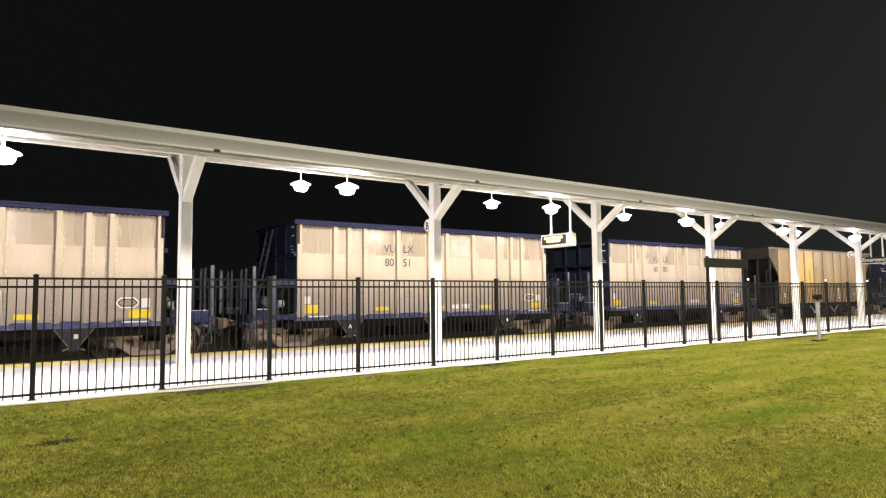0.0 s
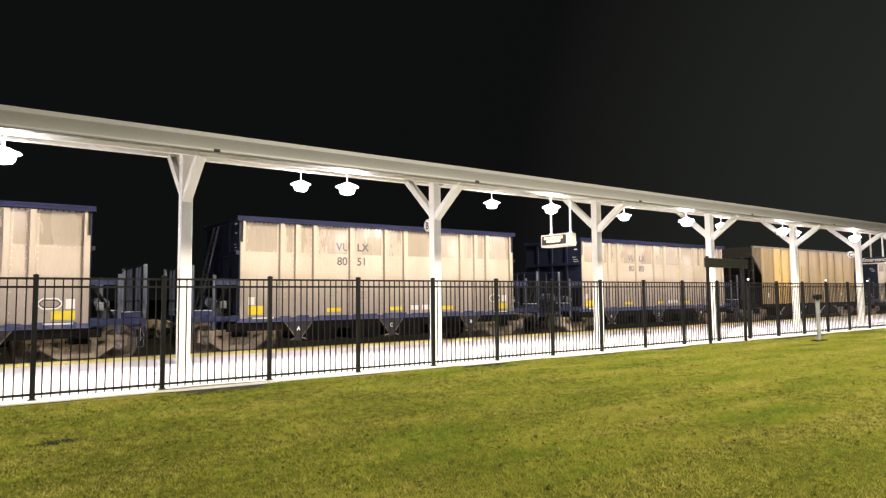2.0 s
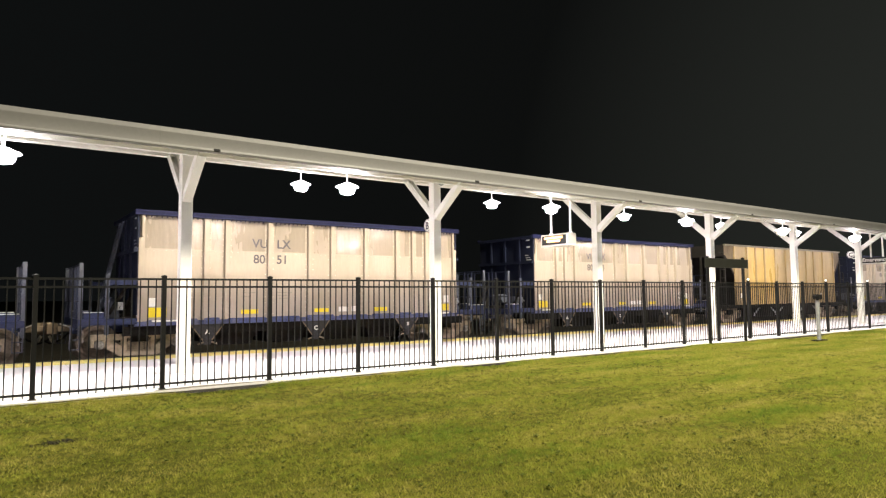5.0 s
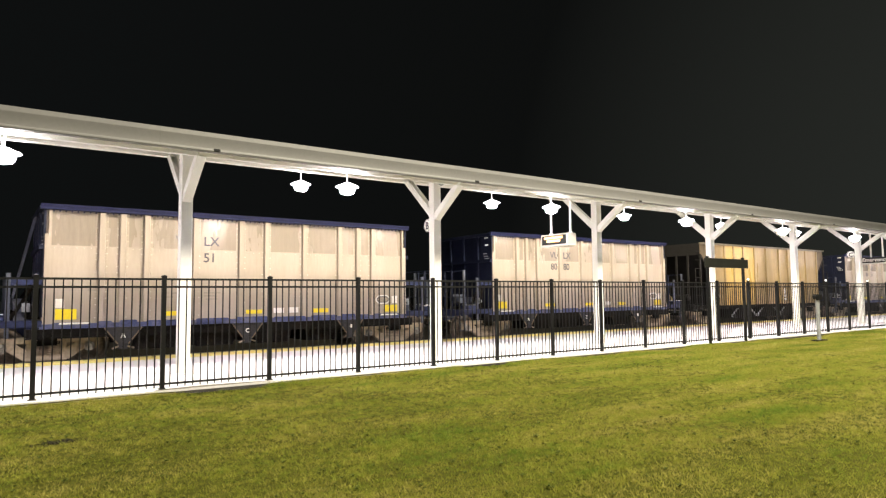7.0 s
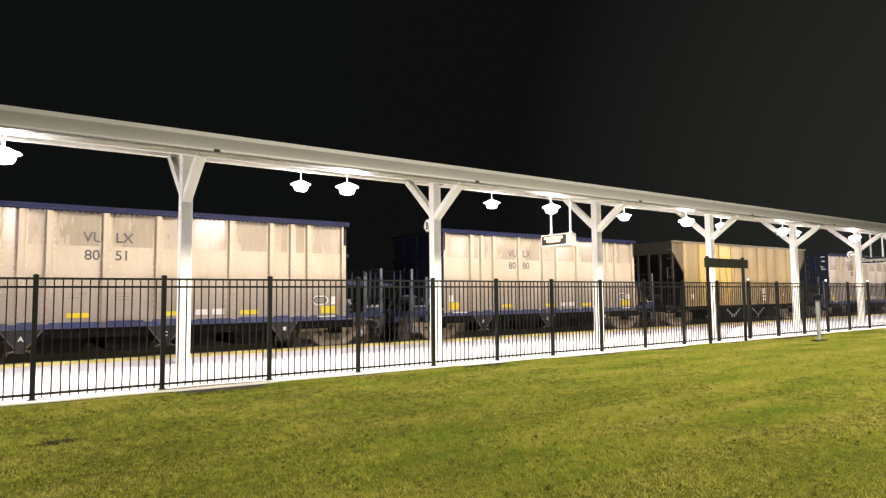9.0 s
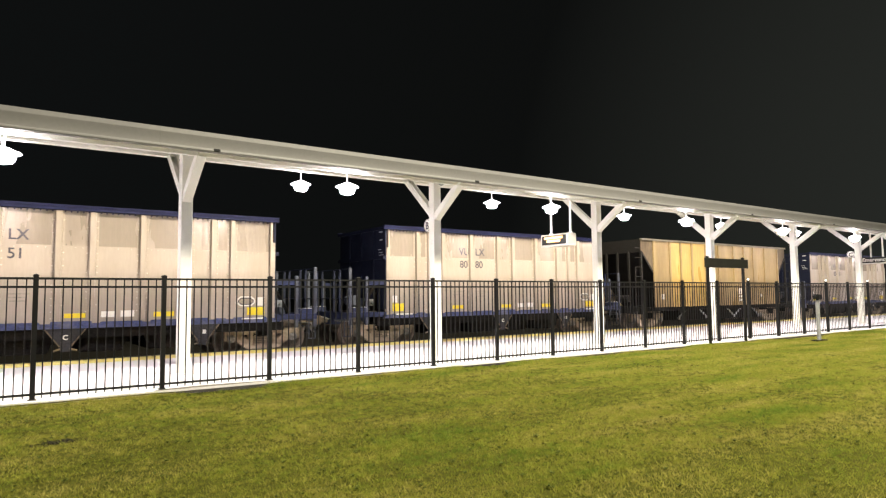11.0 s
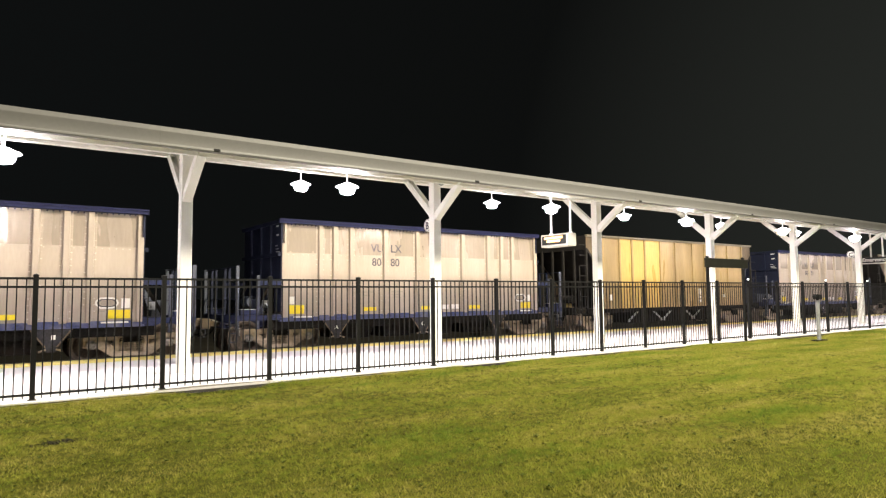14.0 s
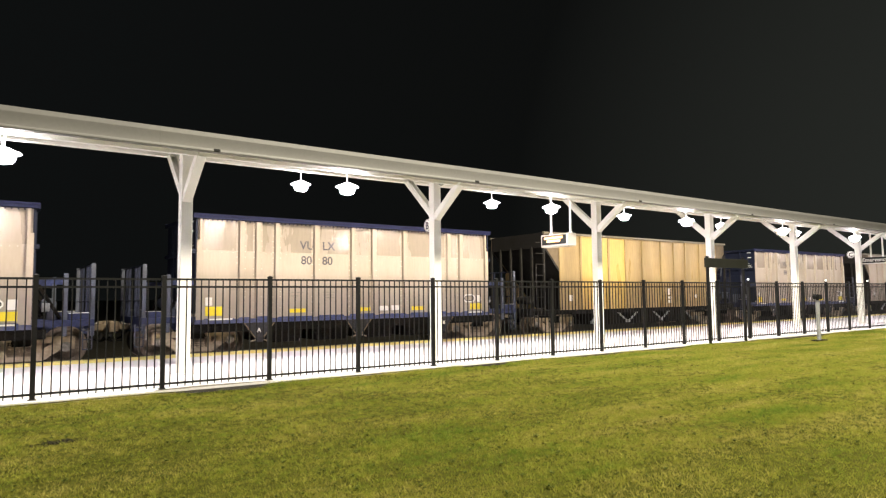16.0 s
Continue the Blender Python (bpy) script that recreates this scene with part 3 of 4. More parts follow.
def car_ends(parent, ladder):
    """End platforms with corner posts, crossover rail, braces and ladder, at both ends."""
    for e, d in ((0.0, -1), (CAR_L, 1)):
        bm = bmesh.new()
        a, b = sorted((e, e + d * 1.26))
        box(bm, a, b, 0.02, 0.10, 0.78, 0.93)
        box(bm, a, b, CAR_W - 0.10, CAR_W - 0.02, 0.78, 0.93)
        box(bm, min(e + d * 1.18, e + d * 1.26), max(e + d * 1.18, e + d * 1.26), 0.10, CAR_W - 0.10, 0.72, 0.93)
        box(bm, a, b, 1.2, CAR_W - 1.2, 0.55, 0.85)
        part("end_sill", bm, END_BLUE, parent, "darker blue end sill")
        # step box at the corner, with a pale worn top
        for y0, y1 in ((0.0, 0.35), (CAR_W - 0.35, CAR_W)):
            bm = bmesh.new()
            p, q = sorted((e + d * 0.72, e + d * 1.15))
            box(bm, p, q, y0, y1, 0.935, 1.075)
            bevel(bm, 0.012)
            sb = part("step_box", bm, END_BLUE, parent)
            bm = bmesh.new()
            box(bm, p + 0.01, q - 0.01, y0 + 0.01, y1 - 0.01, 1.077, 1.09)
            part("tread", bm, STICKER_W, sb, "worn pale metal tread")
        for y in (0.03, CAR_W - 0.09):
            for off, zt in ((0.66, 2.00), (1.22, 2.25)):
                bm = bmesh.new()
                x = e + d * off
                box(bm, x - 0.045, x + 0.045, y, y + 0.06, 0.55, zt)
                bevel(bm, 0.008)
                part("corner_post", bm, END_POST, parent, "blue-grey steel corner post")
            bm = bmesh.new()
            p, q = sorted((e + d * 0.03, e + d * 0.615))
            box(bm, p, q, y, y + 0.05, 1.74, 1.87)
            part("side_rail", bm, END_BLUE, parent)
            bm = bmesh.new()   # sill step hanging at the corner
            x = e + d * 1.22
            for xx in (x - 0.19, x + 0.0):
                box(bm, xx - 0.012, xx + 0.012, y - 0.0, y + 0.04, 0.22, 0.78)
            for zz in (0.22, 0.45):
                box(bm, x - 0.20, x + 0.01, y, y + 0.06, zz, zz + 0.025)
            part("sill_step", bm, END_POST, parent)
        bm = bmesh.new()
        for zz, off in ((2.22, 1.22), (1.35, 1.22)):
            tube(bm, (e + d * off, 0.06, zz), (e + d * off, CAR_W - 0.06, zz), 0.016, 8)
        for y in (0.75, 1.15, 2.0, 2.4):
            box(bm, e + d * 1.22 - 0.03, e + d * 1.22 + 0.03, y - 0.03, y + 0.03, 0.93, 2.22)
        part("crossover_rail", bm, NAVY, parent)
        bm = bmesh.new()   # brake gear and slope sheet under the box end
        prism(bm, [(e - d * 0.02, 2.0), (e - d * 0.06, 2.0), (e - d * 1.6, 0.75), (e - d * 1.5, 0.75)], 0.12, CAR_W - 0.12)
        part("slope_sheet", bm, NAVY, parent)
        for y in (0.55, CAR_W - 0.55):
            bm = bmesh.new()
            bar(bm, (e + d * 0.05, y, 1.9), (e + d * 0.60, y, 0.95), 0.08, 0.08)
            prism(bm, [(e + d * 0.01, 1.75), (e + d * 0.30, 0.95), (e + d * 0.01, 0.95)], y - 0.02, y + 0.02)
            part("end_brace", bm, UNDER, parent)
        if ladder and d < 0:   # a ladder on the end, leaning out towards its foot
            bm = bmesh.new()
            for y in (CAR_W - 1.45, CAR_W - 1.00):
                bar(bm, (e + d * 0.10, y, 3.45), (e + d * 0.62, y, 0.98), 0.05, 0.05)
            for k in range(8):
                s = (k + 0.5) / 8
                tube(bm, (e + d * (0.10 + 0.52 * s), CAR_W - 1.45, 3.45 - 2.47 * s), (e + d * (0.10 + 0.52 * s), CAR_W - 1.00, 3.45 - 2.47 * s), 0.012, 6)
            part("ladder", bm, END_POST, parent, "blue-grey steel end ladder")
        bm = bmesh.new()
        tube(bm, (e + d * 0.42, 1.2, 1.28), (e + d * 0.42, 1.75, 1.28), 0.16, 14)
        box(bm, e + d * 0.42 - 0.1, e + d * 0.42 + 0.1, 0.55, 0.95, 0.93, 1.35)
        part("brake_cylinder", bm, END_POST, parent, "grimy brake gear")
        coupler(parent, e + d * 1.20, d)
        bm = bmesh.new()
        box(bm, *sorted((e + d * 0.22, e + d * 0.38)), 0.42, 0.60, 1.12, 1.32)
        tube(bm, (e + d * 0.30, 0.30, 1.20), (e + d * 0.30, 0.42, 1.20), 0.05, 10)
        bevel(bm, 0.008)
        part("brake_valve", bm, GREY_POST, parent, "pale grey brake valve")
    bm = bmesh.new()
    box(bm, -0.4, CAR_L + 0.4, 1.25, CAR_W - 1.25, 0.30, 0.78)
    part("centre_sill", bm, UNDER, parent)


def open_car(number, label):
    """A cream open-topped stone hopper with a blue rim and sill."""
    t = thing("freight_car", label, "freight car", "train cars")
    axles = []
    W = CAR_W
    zb, zs, zt = 0.842, 2.65, 3.465
    # side sheets: lower, and upper set back by the lap of the plates
    for y, s in ((0.0, 1), (W, -1)):
        bm = bmesh.new()
        box(bm, 0.02, CAR_L - 0.02, *sorted((y + s * 0.085, y + s * 0.105)), zb, zs)
        part("lower_sheet", bm, CREAM, t)
        bm = bmesh.new()
        box(bm, 0.02, CAR_L - 0.02, *sorted((y + s * 0.0885, y + s * 0.115)), zs - 0.03, zt)
        part("upper_sheet", bm, SATIN, t)
        for r in RIBS:
            bm = bmesh.new()
            w = 0.058   # a hat section: riveted flanges on both sides of a raised web
            prof = [(r - w - 0.075, 0.0855), (r - w - 0.075, 0.081), (r - w - 0.02, 0.081), (r - w, 0.0), (r + w, 0.0), (r + w + 0.02, 0.081), (r + w + 0.075, 0.081), (r + w + 0.075, 0.0855)]
            a = [bm.verts.new((p, y + s * q, zb + 0.02)) for p, q in prof]
            b = [bm.verts.new((p, y + s * q, zt - 0.01)) for p, q in prof]
            for i in range(7):
                bm.faces.new((a[i], a[i + 1], b[i + 1], b[i]))
            bm.faces.new(a), bm.faces.new(b)
            part("rib", bm, CREAM, t)
        bm = bmesh.new()
        face = Matrix.Rotation(radians(90 * s), 4, "X")
        for r in RIBS:
            for k in range(17):
                zz = zb + 0.12 + k * 0.152
                for dx in (-0.108, 0.108):
                    lathe(bm, [(0.017, 0.0), (0.013, 0.009), (0.0, 0.013)], 6, Matrix.Translation((r + dx, y + s * 0.081, zz)) @ face)
        for k in range(62):   # a row along the lap of the sheets
            lathe(bm, [(0.012, 0.0), (0.009, 0.006), (0.0, 0.009)], 6, Matrix.Translation((0.2 + k * 0.15, y + s * 0.085, zs - 0.05)) @ face)
        tagged(part("rivets", bm, RIVET, t, "bright rivet heads", smooth=True), kind="stuff")
        for e0, e1 in ((0.0, 0.13), (CAR_L - 0.13, CAR_L)):
            bm = bmesh.new()
            box(bm, e0, e1, *sorted((y + s * 0.0, y + s * 0.10)), zb, 2.9)
            box(bm, *((e0 + 0.07, e1) if e0 == 0.0 else (e0, e1 - 0.07)), *sorted((y + s * 0.01, y + s * 0.10)), 2.9, zt)
            for k in range(12):
                zz = zb + 0.15 + k * 0.2
                box(bm, (e0 + e1) / 2 - 0.008, (e0 + e1) / 2 + 0.008, *sorted((y - s * 0.006, y + s * 0.01)), zz - 0.008, zz + 0.008)
            part("corner_cap", bm, CREAM, t)
        # top rim: a blue angle with bolt heads below it, darkened as if shaded
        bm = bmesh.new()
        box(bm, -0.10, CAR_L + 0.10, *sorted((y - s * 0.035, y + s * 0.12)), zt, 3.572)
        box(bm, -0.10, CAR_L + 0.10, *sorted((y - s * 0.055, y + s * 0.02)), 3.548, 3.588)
        part("top_rim", bm, SHADED_BLUE, t, "blue steel top rim, darkened as if shaded")
        bm = bmesh.new()
        for k in range(76):
            x = 0.16 + k * 0.124
            box(bm, x - 0.014, x + 0.014, *sorted((y + s * 0.06, y + s * 0.096)), zt - 0.04, zt - 0.008)
        tagged(part("bolt_row", bm, SHADED_BLUE, t), kind="stuff")
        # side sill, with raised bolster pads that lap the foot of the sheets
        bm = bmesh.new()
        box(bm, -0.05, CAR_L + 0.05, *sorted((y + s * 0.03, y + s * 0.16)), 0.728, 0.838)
        # scuffed, and its stronger light put into the paler colour
        sill = part("side_sill", bm, LIT_SILL_BLUE, t, "scuffed blue side sill, paled as if lit")
        for k, (p0, p1) in enumerate(((0.20, 0.97), (1.10, 1.42), (1.58, 1.97), (2.18, 3.22), (3.36, 4.18), (4.38, 5.22), (5.40, 6.32), (6.50, 7.30), (7.46, 7.89), (8.04, 8.34), (8.52, 9.42))):
            bm = bmesh.new()
            top = 0.872 + 0.012 * ((k * 7) % 3)
            prism(bm, [(p0, 0.735), (p1, 0.735), (p1, top - 0.02), (p1 - 0.03, top), (p0 + 0.03, top), (p0, top - 0.02)], *sorted((y - s * 0.006, y + s * 0.028)))
            part("sill_pad", bm, BLUE, sill)
        bm = bmesh.new()
        box(bm, -0.3, CAR_L + 0.3, *sorted((y + s * 0.10, y + s * 0.2)), 0.50, 0.726)
        part("lower_chord", bm, UNDER, t)
        # struts between the hopper bays, with their bay letters
        for c, letter in ((1.68, "A"), (4.70, "C"), (7.76, "")):
            bm = bmesh.new()
            prism(bm, [(c - 0.42, 0.726), (c + 0.42, 0.726), (c + 0.12, 0.32), (c + 0.10, 0.20), (c - 0.10, 0.20), (c - 0.12, 0.32)], *sorted((y + s * 0.06, y + s * 0.098)))
            st = part("hopper_strut", bm, STRUT, t, "grimy dark hopper strut")
            for q in (-1, 1):
                bm = bmesh.new()
                bar(bm, (c + q * 0.41, y + s * 0.05, 0.715), (c + q * 0.115, y + s * 0.05, 0.32), 0.014, 0.03)
                part("strut_flange", bm, GUSSET, st, "rusty strut flange")
                bm = bmesh.new()
                tube(bm, (c + q * 0.10, y + s * 0.04, 0.27), (c + q * 0.24, y + s * 0.04, 0.22), 0.022, 8)
                part("gate_lever", bm, WHEEL, st)
            bm = bmesh.new()
            if letter:
                flip = 0 if s > 0 else 180
                letters("bay_letter", letter, 0.155, STICKER_W, st, pose(c + (-0.055 if s > 0 else 0.055), y + s * 0.058, 0.475, 0, 0, flip) @ FRONT, 0.001, 0.004, "white bay letter " + letter)
                bm.free()
            else:
                box(bm, c + 0.0, c + 0.085, *sorted((y + s * 0.05, y + s * 0.058)), 0.49, 0.59)
                part("tag", bm, STICKER_W, st, "small white tag")
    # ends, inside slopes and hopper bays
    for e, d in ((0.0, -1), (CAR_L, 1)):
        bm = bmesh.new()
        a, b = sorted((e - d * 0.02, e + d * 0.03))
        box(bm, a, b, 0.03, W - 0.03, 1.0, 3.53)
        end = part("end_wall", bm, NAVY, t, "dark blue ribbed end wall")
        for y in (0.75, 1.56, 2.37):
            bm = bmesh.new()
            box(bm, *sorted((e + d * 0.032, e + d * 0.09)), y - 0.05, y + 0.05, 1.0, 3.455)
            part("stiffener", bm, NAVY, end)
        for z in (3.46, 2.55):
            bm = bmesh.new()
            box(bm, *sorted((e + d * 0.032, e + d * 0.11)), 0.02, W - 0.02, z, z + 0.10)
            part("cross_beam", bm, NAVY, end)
        # stencils that cannot be read, as plain bars
        q = e + d * 0.032
        for z, y0, y1, hh in ((3.40, 0.20, 0.40, 0.042), (3.15, 0.20, 0.37, 0.045), (2.85, 0.28, 0.46, 0.018), (2.76, 0.20, 0.42, 0.018), (2.68, 0.14, 0.40, 0.018)):
            bm = bmesh.new()
            box(bm, *sorted((q, q + d * 0.003)), y0, y1, z - hh / 2, z + hh / 2)
            part("stencil", bm, STICKER_W, end, "white stencil mark")
    for c in (2.45, 3.92, 5.48, 6.98):
        bm = bmesh.new()
        prism(bm, [(c - 0.70, 0.85), (c + 0.70, 0.85), (c + 0.45, 0.16), (c - 0.45, 0.16)], 0.28, W - 0.28)
        part("hopper_bay", bm, UNDER, t, "black grimy hopper bay")
    bm = bmesh.new()
    box(bm, 0.05, CAR_L - 0.05, 0.1, W - 0.1, 1.5, 1.55)
    part("floor_sheet", bm, UNDER, t)
    # markings on both sides
    for y, rz in ((0.0, 0), (W, 180)):
        f = pose(0 if rz == 0 else CAR_L, y, 0, 0, 0, rz)

        def mark(name, x0, x1, z0, z1, mat, depth=0.075, label=""):
            bm = bmesh.new()
            box(bm, x0, x1, depth, depth + 0.006, z0, z1)
            return part(name, bm, mat, t, label, at=f)
        for x0, x1, z0, z1 in ((0.25, 0.68, 0.935, 1.175), (2.55, 3.02, 0.968, 1.08), (4.66, 5.10, 0.968, 1.075), (6.58, 7.06, 0.955, 1.075), (8.91, 9.39, 0.932, 1.14)):
            mark("yellow_marker", x0, x1, z0, z1, STICKER_Y, label="yellow reflective marker")
        mark("white_plate", 0.25, 0.42, 1.20, 1.415, STICKER_W)
        mark("white_plate", 9.19, 9.38, 1.18, 1.41, STICKER_W)
        mark("white_plate", 5.42, 5.72, 0.97, 1.11, STICKER_W)
        mark("white_plate", 5.84, 6.14, 0.97, 1.12, STICKER_W)
        mark("sill_stripe", 0.33, 0.93, 0.826, 0.866, STICKER_W, -0.013)
        mark("sill_stripe", 8.75, 9.34, 0.826, 0.866, STICKER_W, -0.013)
        # rounded data panel: a white frame round a cream field with dark bars
        bm = bmesh.new()
        c, z, w, hh = 8.88, 1.305, 0.235, 0.115
        pts = [(c - w, z - 0.03), (c - w + 0.09, z - hh), (c + w - 0.09, z - hh), (c + w, z - 0.03), (c + w, z + 0.03), (c + w - 0.09, z + hh), (c - w + 0.09, z + hh), (c - w, z + 0.03)]
        for a, b in zip(pts, pts[1:] + pts[:1]):
            bar(bm, (a[0], 0.081, a[1]), (b[0], 0.081, b[1]), 0.035, 0.006, (0, 1, 0))
        dp = part("data_panel", bm, STICKER_W, t, "white rounded data panel", at=f)
        bm = bmesh.new()   # dark inner outline, with lines too small to read
        inner = [(c + (p - c) * 0.84, z + (q - z) * 0.70) for p, q in pts]
        for a, b in zip(inner, inner[1:] + inner[:1]):
            bar(bm, (a[0], 0.080, a[1]), (b[0], 0.080, b[1]), 0.022, 0.006, (0, 1, 0))
        part("dark_outline", bm, LETTER, dp, "dark inner outline")
        for k, ww in ((0.035, 0.12), (0.0, 0.14), (-0.035, 0.12)):
            bm = bmesh.new()
            box(bm, c - ww, c + ww, 0.078, 0.083, z + k - 0.007, z + k + 0.007)
            part("stencil_line", bm, FAINT, dp)
        mark("stencil_bar", 8.66, 8.86, 1.10, 1.13, FAINT, 0.078)
        for x0, x1, z0 in ((2.55, 2.95, 1.52), (2.55, 2.80, 1.42), (3.55, 3.98, 1.52), (3.55, 3.9, 1.44), (3.6, 3.9, 1.36), (0.9, 1.05, 1.6), (9.0, 9.4, 1.09)):
            mark("stencil_bar", x0, x1, z0, z0 + 0.028, FAINT, 0.078, "small faded stencil line")
        for body, x, z, size in (("VU", 2.84, 2.755, 0.335), ("LX", 3.525, 2.755, 0.335), (number[:2], 2.87, 2.33, 0.335), (number[2:], 3.52, 2.33, 0.335)):
            letters("lettering", body, size, LETTER, t, f @ Matrix.Translation((x, 0.0798, z)) @ FRONT, 0.001, 0.004, "dark stencilled car lettering")
    car_ends(t, number == "8051")
    truck(t, 0.14, axles)
    truck(t, CAR_L - 0.14, axles)
    return t, axles


TAN_RIBS = (0.82, 1.94, 2.72, 3.56, 4.60, 5.68, 6.94, 7.85, 8.70, 9.75, 10.98)


def slope_hopper(label, plain, fresh_paint):
    """A ribbed hopper with open slanted ends."""
    t = thing("hopper_car", label, "freight car", "train cars")
    axles = []
    L, W, zt, zb = 11.8, CAR_W, 3.70, 0.80
    for y, s in ((0.0, 1), (W, -1)):
        for k, (a, b) in enumerate(zip(TAN_RIBS, TAN_RIBS[1:])):
            bm = bmesh.new()
            box(bm, a, b, *sorted((y + s * 0.06, y + s * 0.08)), zb, zt)
            fresh = k in (1, 2, 3)
            part("side_sheet", bm, fresh_paint if fresh else plain, t, "fresher side sheet" if fresh and fresh_paint is not plain else "")
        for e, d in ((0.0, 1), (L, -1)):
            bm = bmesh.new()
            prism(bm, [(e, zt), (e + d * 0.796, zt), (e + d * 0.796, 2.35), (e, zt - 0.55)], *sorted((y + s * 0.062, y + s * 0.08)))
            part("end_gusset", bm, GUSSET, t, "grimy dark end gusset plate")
        for x in TAN_RIBS:
            bm = bmesh.new()
            box(bm, x - 0.05, x + 0.05, *sorted((y, y + s * 0.06)), zb + 0.02, zt - 0.06)
            bevel(bm, 0.012)
            part("rib", bm, plain, t)
        bm = bmesh.new()
        box(bm, -0.02, L + 0.02, *sorted((y - s * 0.02, y + s * 0.10)), zt - 0.05, zt + 0.025)
        bevel(bm, 0.01)
        part("top_rim", bm, RIM_TAN, t, "worn greyish top rim")
        bm = bmesh.new()
        box(bm, -0.6, L + 0.6, *sorted((y + s * 0.02, y + s * 0.14)), 0.66, zb + 0.02)
        part("side_sill", bm, UNDER, t)
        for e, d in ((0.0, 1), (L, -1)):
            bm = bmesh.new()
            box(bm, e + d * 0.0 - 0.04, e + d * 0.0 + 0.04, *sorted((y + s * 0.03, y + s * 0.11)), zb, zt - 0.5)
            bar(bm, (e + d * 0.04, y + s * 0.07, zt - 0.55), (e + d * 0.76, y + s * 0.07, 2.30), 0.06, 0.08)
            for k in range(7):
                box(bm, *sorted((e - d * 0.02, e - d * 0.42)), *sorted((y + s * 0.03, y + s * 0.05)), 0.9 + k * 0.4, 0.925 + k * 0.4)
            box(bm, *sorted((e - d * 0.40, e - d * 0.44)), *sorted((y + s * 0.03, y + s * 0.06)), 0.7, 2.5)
            part("end_post", bm, DARK_END, t, "near-black end post and grab irons")
        for x0, z0, z1, w in ((1.3, 1.15, 1.38, 0.18), (7.35, 1.0, 1.12, 0.24), (7.35, 1.18, 1.28, 0.24), (7.35, 1.34, 1.62, 0.22), (9.3, 1.2, 1.34, 0.16)):
            bm = bmesh.new()
            box(bm, x0, x0 + w, *sorted((y + s * 0.05, y + s * 0.058)), z0, z1)
            part("white_plate", bm, STICKER_W, t, "white stencil plate")
        for c in (3.65, 5.92, 8.08):
            bm = bmesh.new()
            prism(bm, [(c - 0.42, 0.74), (c + 0.42, 0.74), (c + 1.02, 0.34), (c + 0.98, 0.20), (c - 0.98, 0.20), (c - 1.02, 0.34)], *sorted((y + s * 0.17, y + s * 0.21)))
            gate = part("discharge_gate", bm, UNDER, t, "black arched discharge gate with a pale worn edge")
            for q in (-1, 1):
                bm = bmesh.new()
                bar(bm, (c + q * 0.44, y + s * 0.15, 0.725), (c + q * 1.03, y + s * 0.15, 0.345), 0.045, 0.06)
                box(bm, c + q * 1.03 - 0.05, c + q * 1.03 + 0.05, *sorted((y + s * 0.13, y + s * 0.19)), 0.25, 0.37)
                part("gate_edge", bm, GREY_POST, gate, "pale worn gate edge")
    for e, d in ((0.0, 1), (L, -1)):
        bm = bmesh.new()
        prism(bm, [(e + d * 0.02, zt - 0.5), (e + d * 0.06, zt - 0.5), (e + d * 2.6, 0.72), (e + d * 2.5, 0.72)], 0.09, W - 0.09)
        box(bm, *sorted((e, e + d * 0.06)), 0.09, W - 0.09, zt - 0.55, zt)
        part("slope_sheet", bm, DARK_END, t, "near-black end slope sheet")
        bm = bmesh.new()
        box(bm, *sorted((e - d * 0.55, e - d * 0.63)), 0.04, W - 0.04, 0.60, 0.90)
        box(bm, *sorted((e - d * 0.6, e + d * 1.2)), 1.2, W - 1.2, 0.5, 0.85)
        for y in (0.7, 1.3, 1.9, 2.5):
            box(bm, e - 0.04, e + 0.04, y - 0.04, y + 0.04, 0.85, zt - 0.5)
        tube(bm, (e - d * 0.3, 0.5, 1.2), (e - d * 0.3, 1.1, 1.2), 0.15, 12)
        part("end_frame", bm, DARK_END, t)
        coupler(t, e - d * 0.35, -d)
    for c in (3.7, 5.9, 8.1):
        bm = bmesh.new()
        prism(bm, [(c - 1.05, 0.85), (c + 1.05, 0.85), (c + 0.5, 0.18), (c - 0.5, 0.18)], 0.3, W - 0.3)
        part("hopper_bay", bm, UNDER, t, "black grimy hopper bay")
    bm = bmesh.new()
    box(bm, 0.1, L - 0.1, 1.25, W - 1.25, 0.3, 0.8)
    part("centre_sill", bm, UNDER, t)
    bm = bmesh.new()
    box(bm, 0.3, L - 0.3, 0.1, W - 0.1, zt - 0.35, zt - 0.30)
    part("load_cover", bm, UNDER, t)
    truck(t, 0.90, axles)
    truck(t, L - 0.90, axles)
    return t, axles



# ---- signs and small things ----


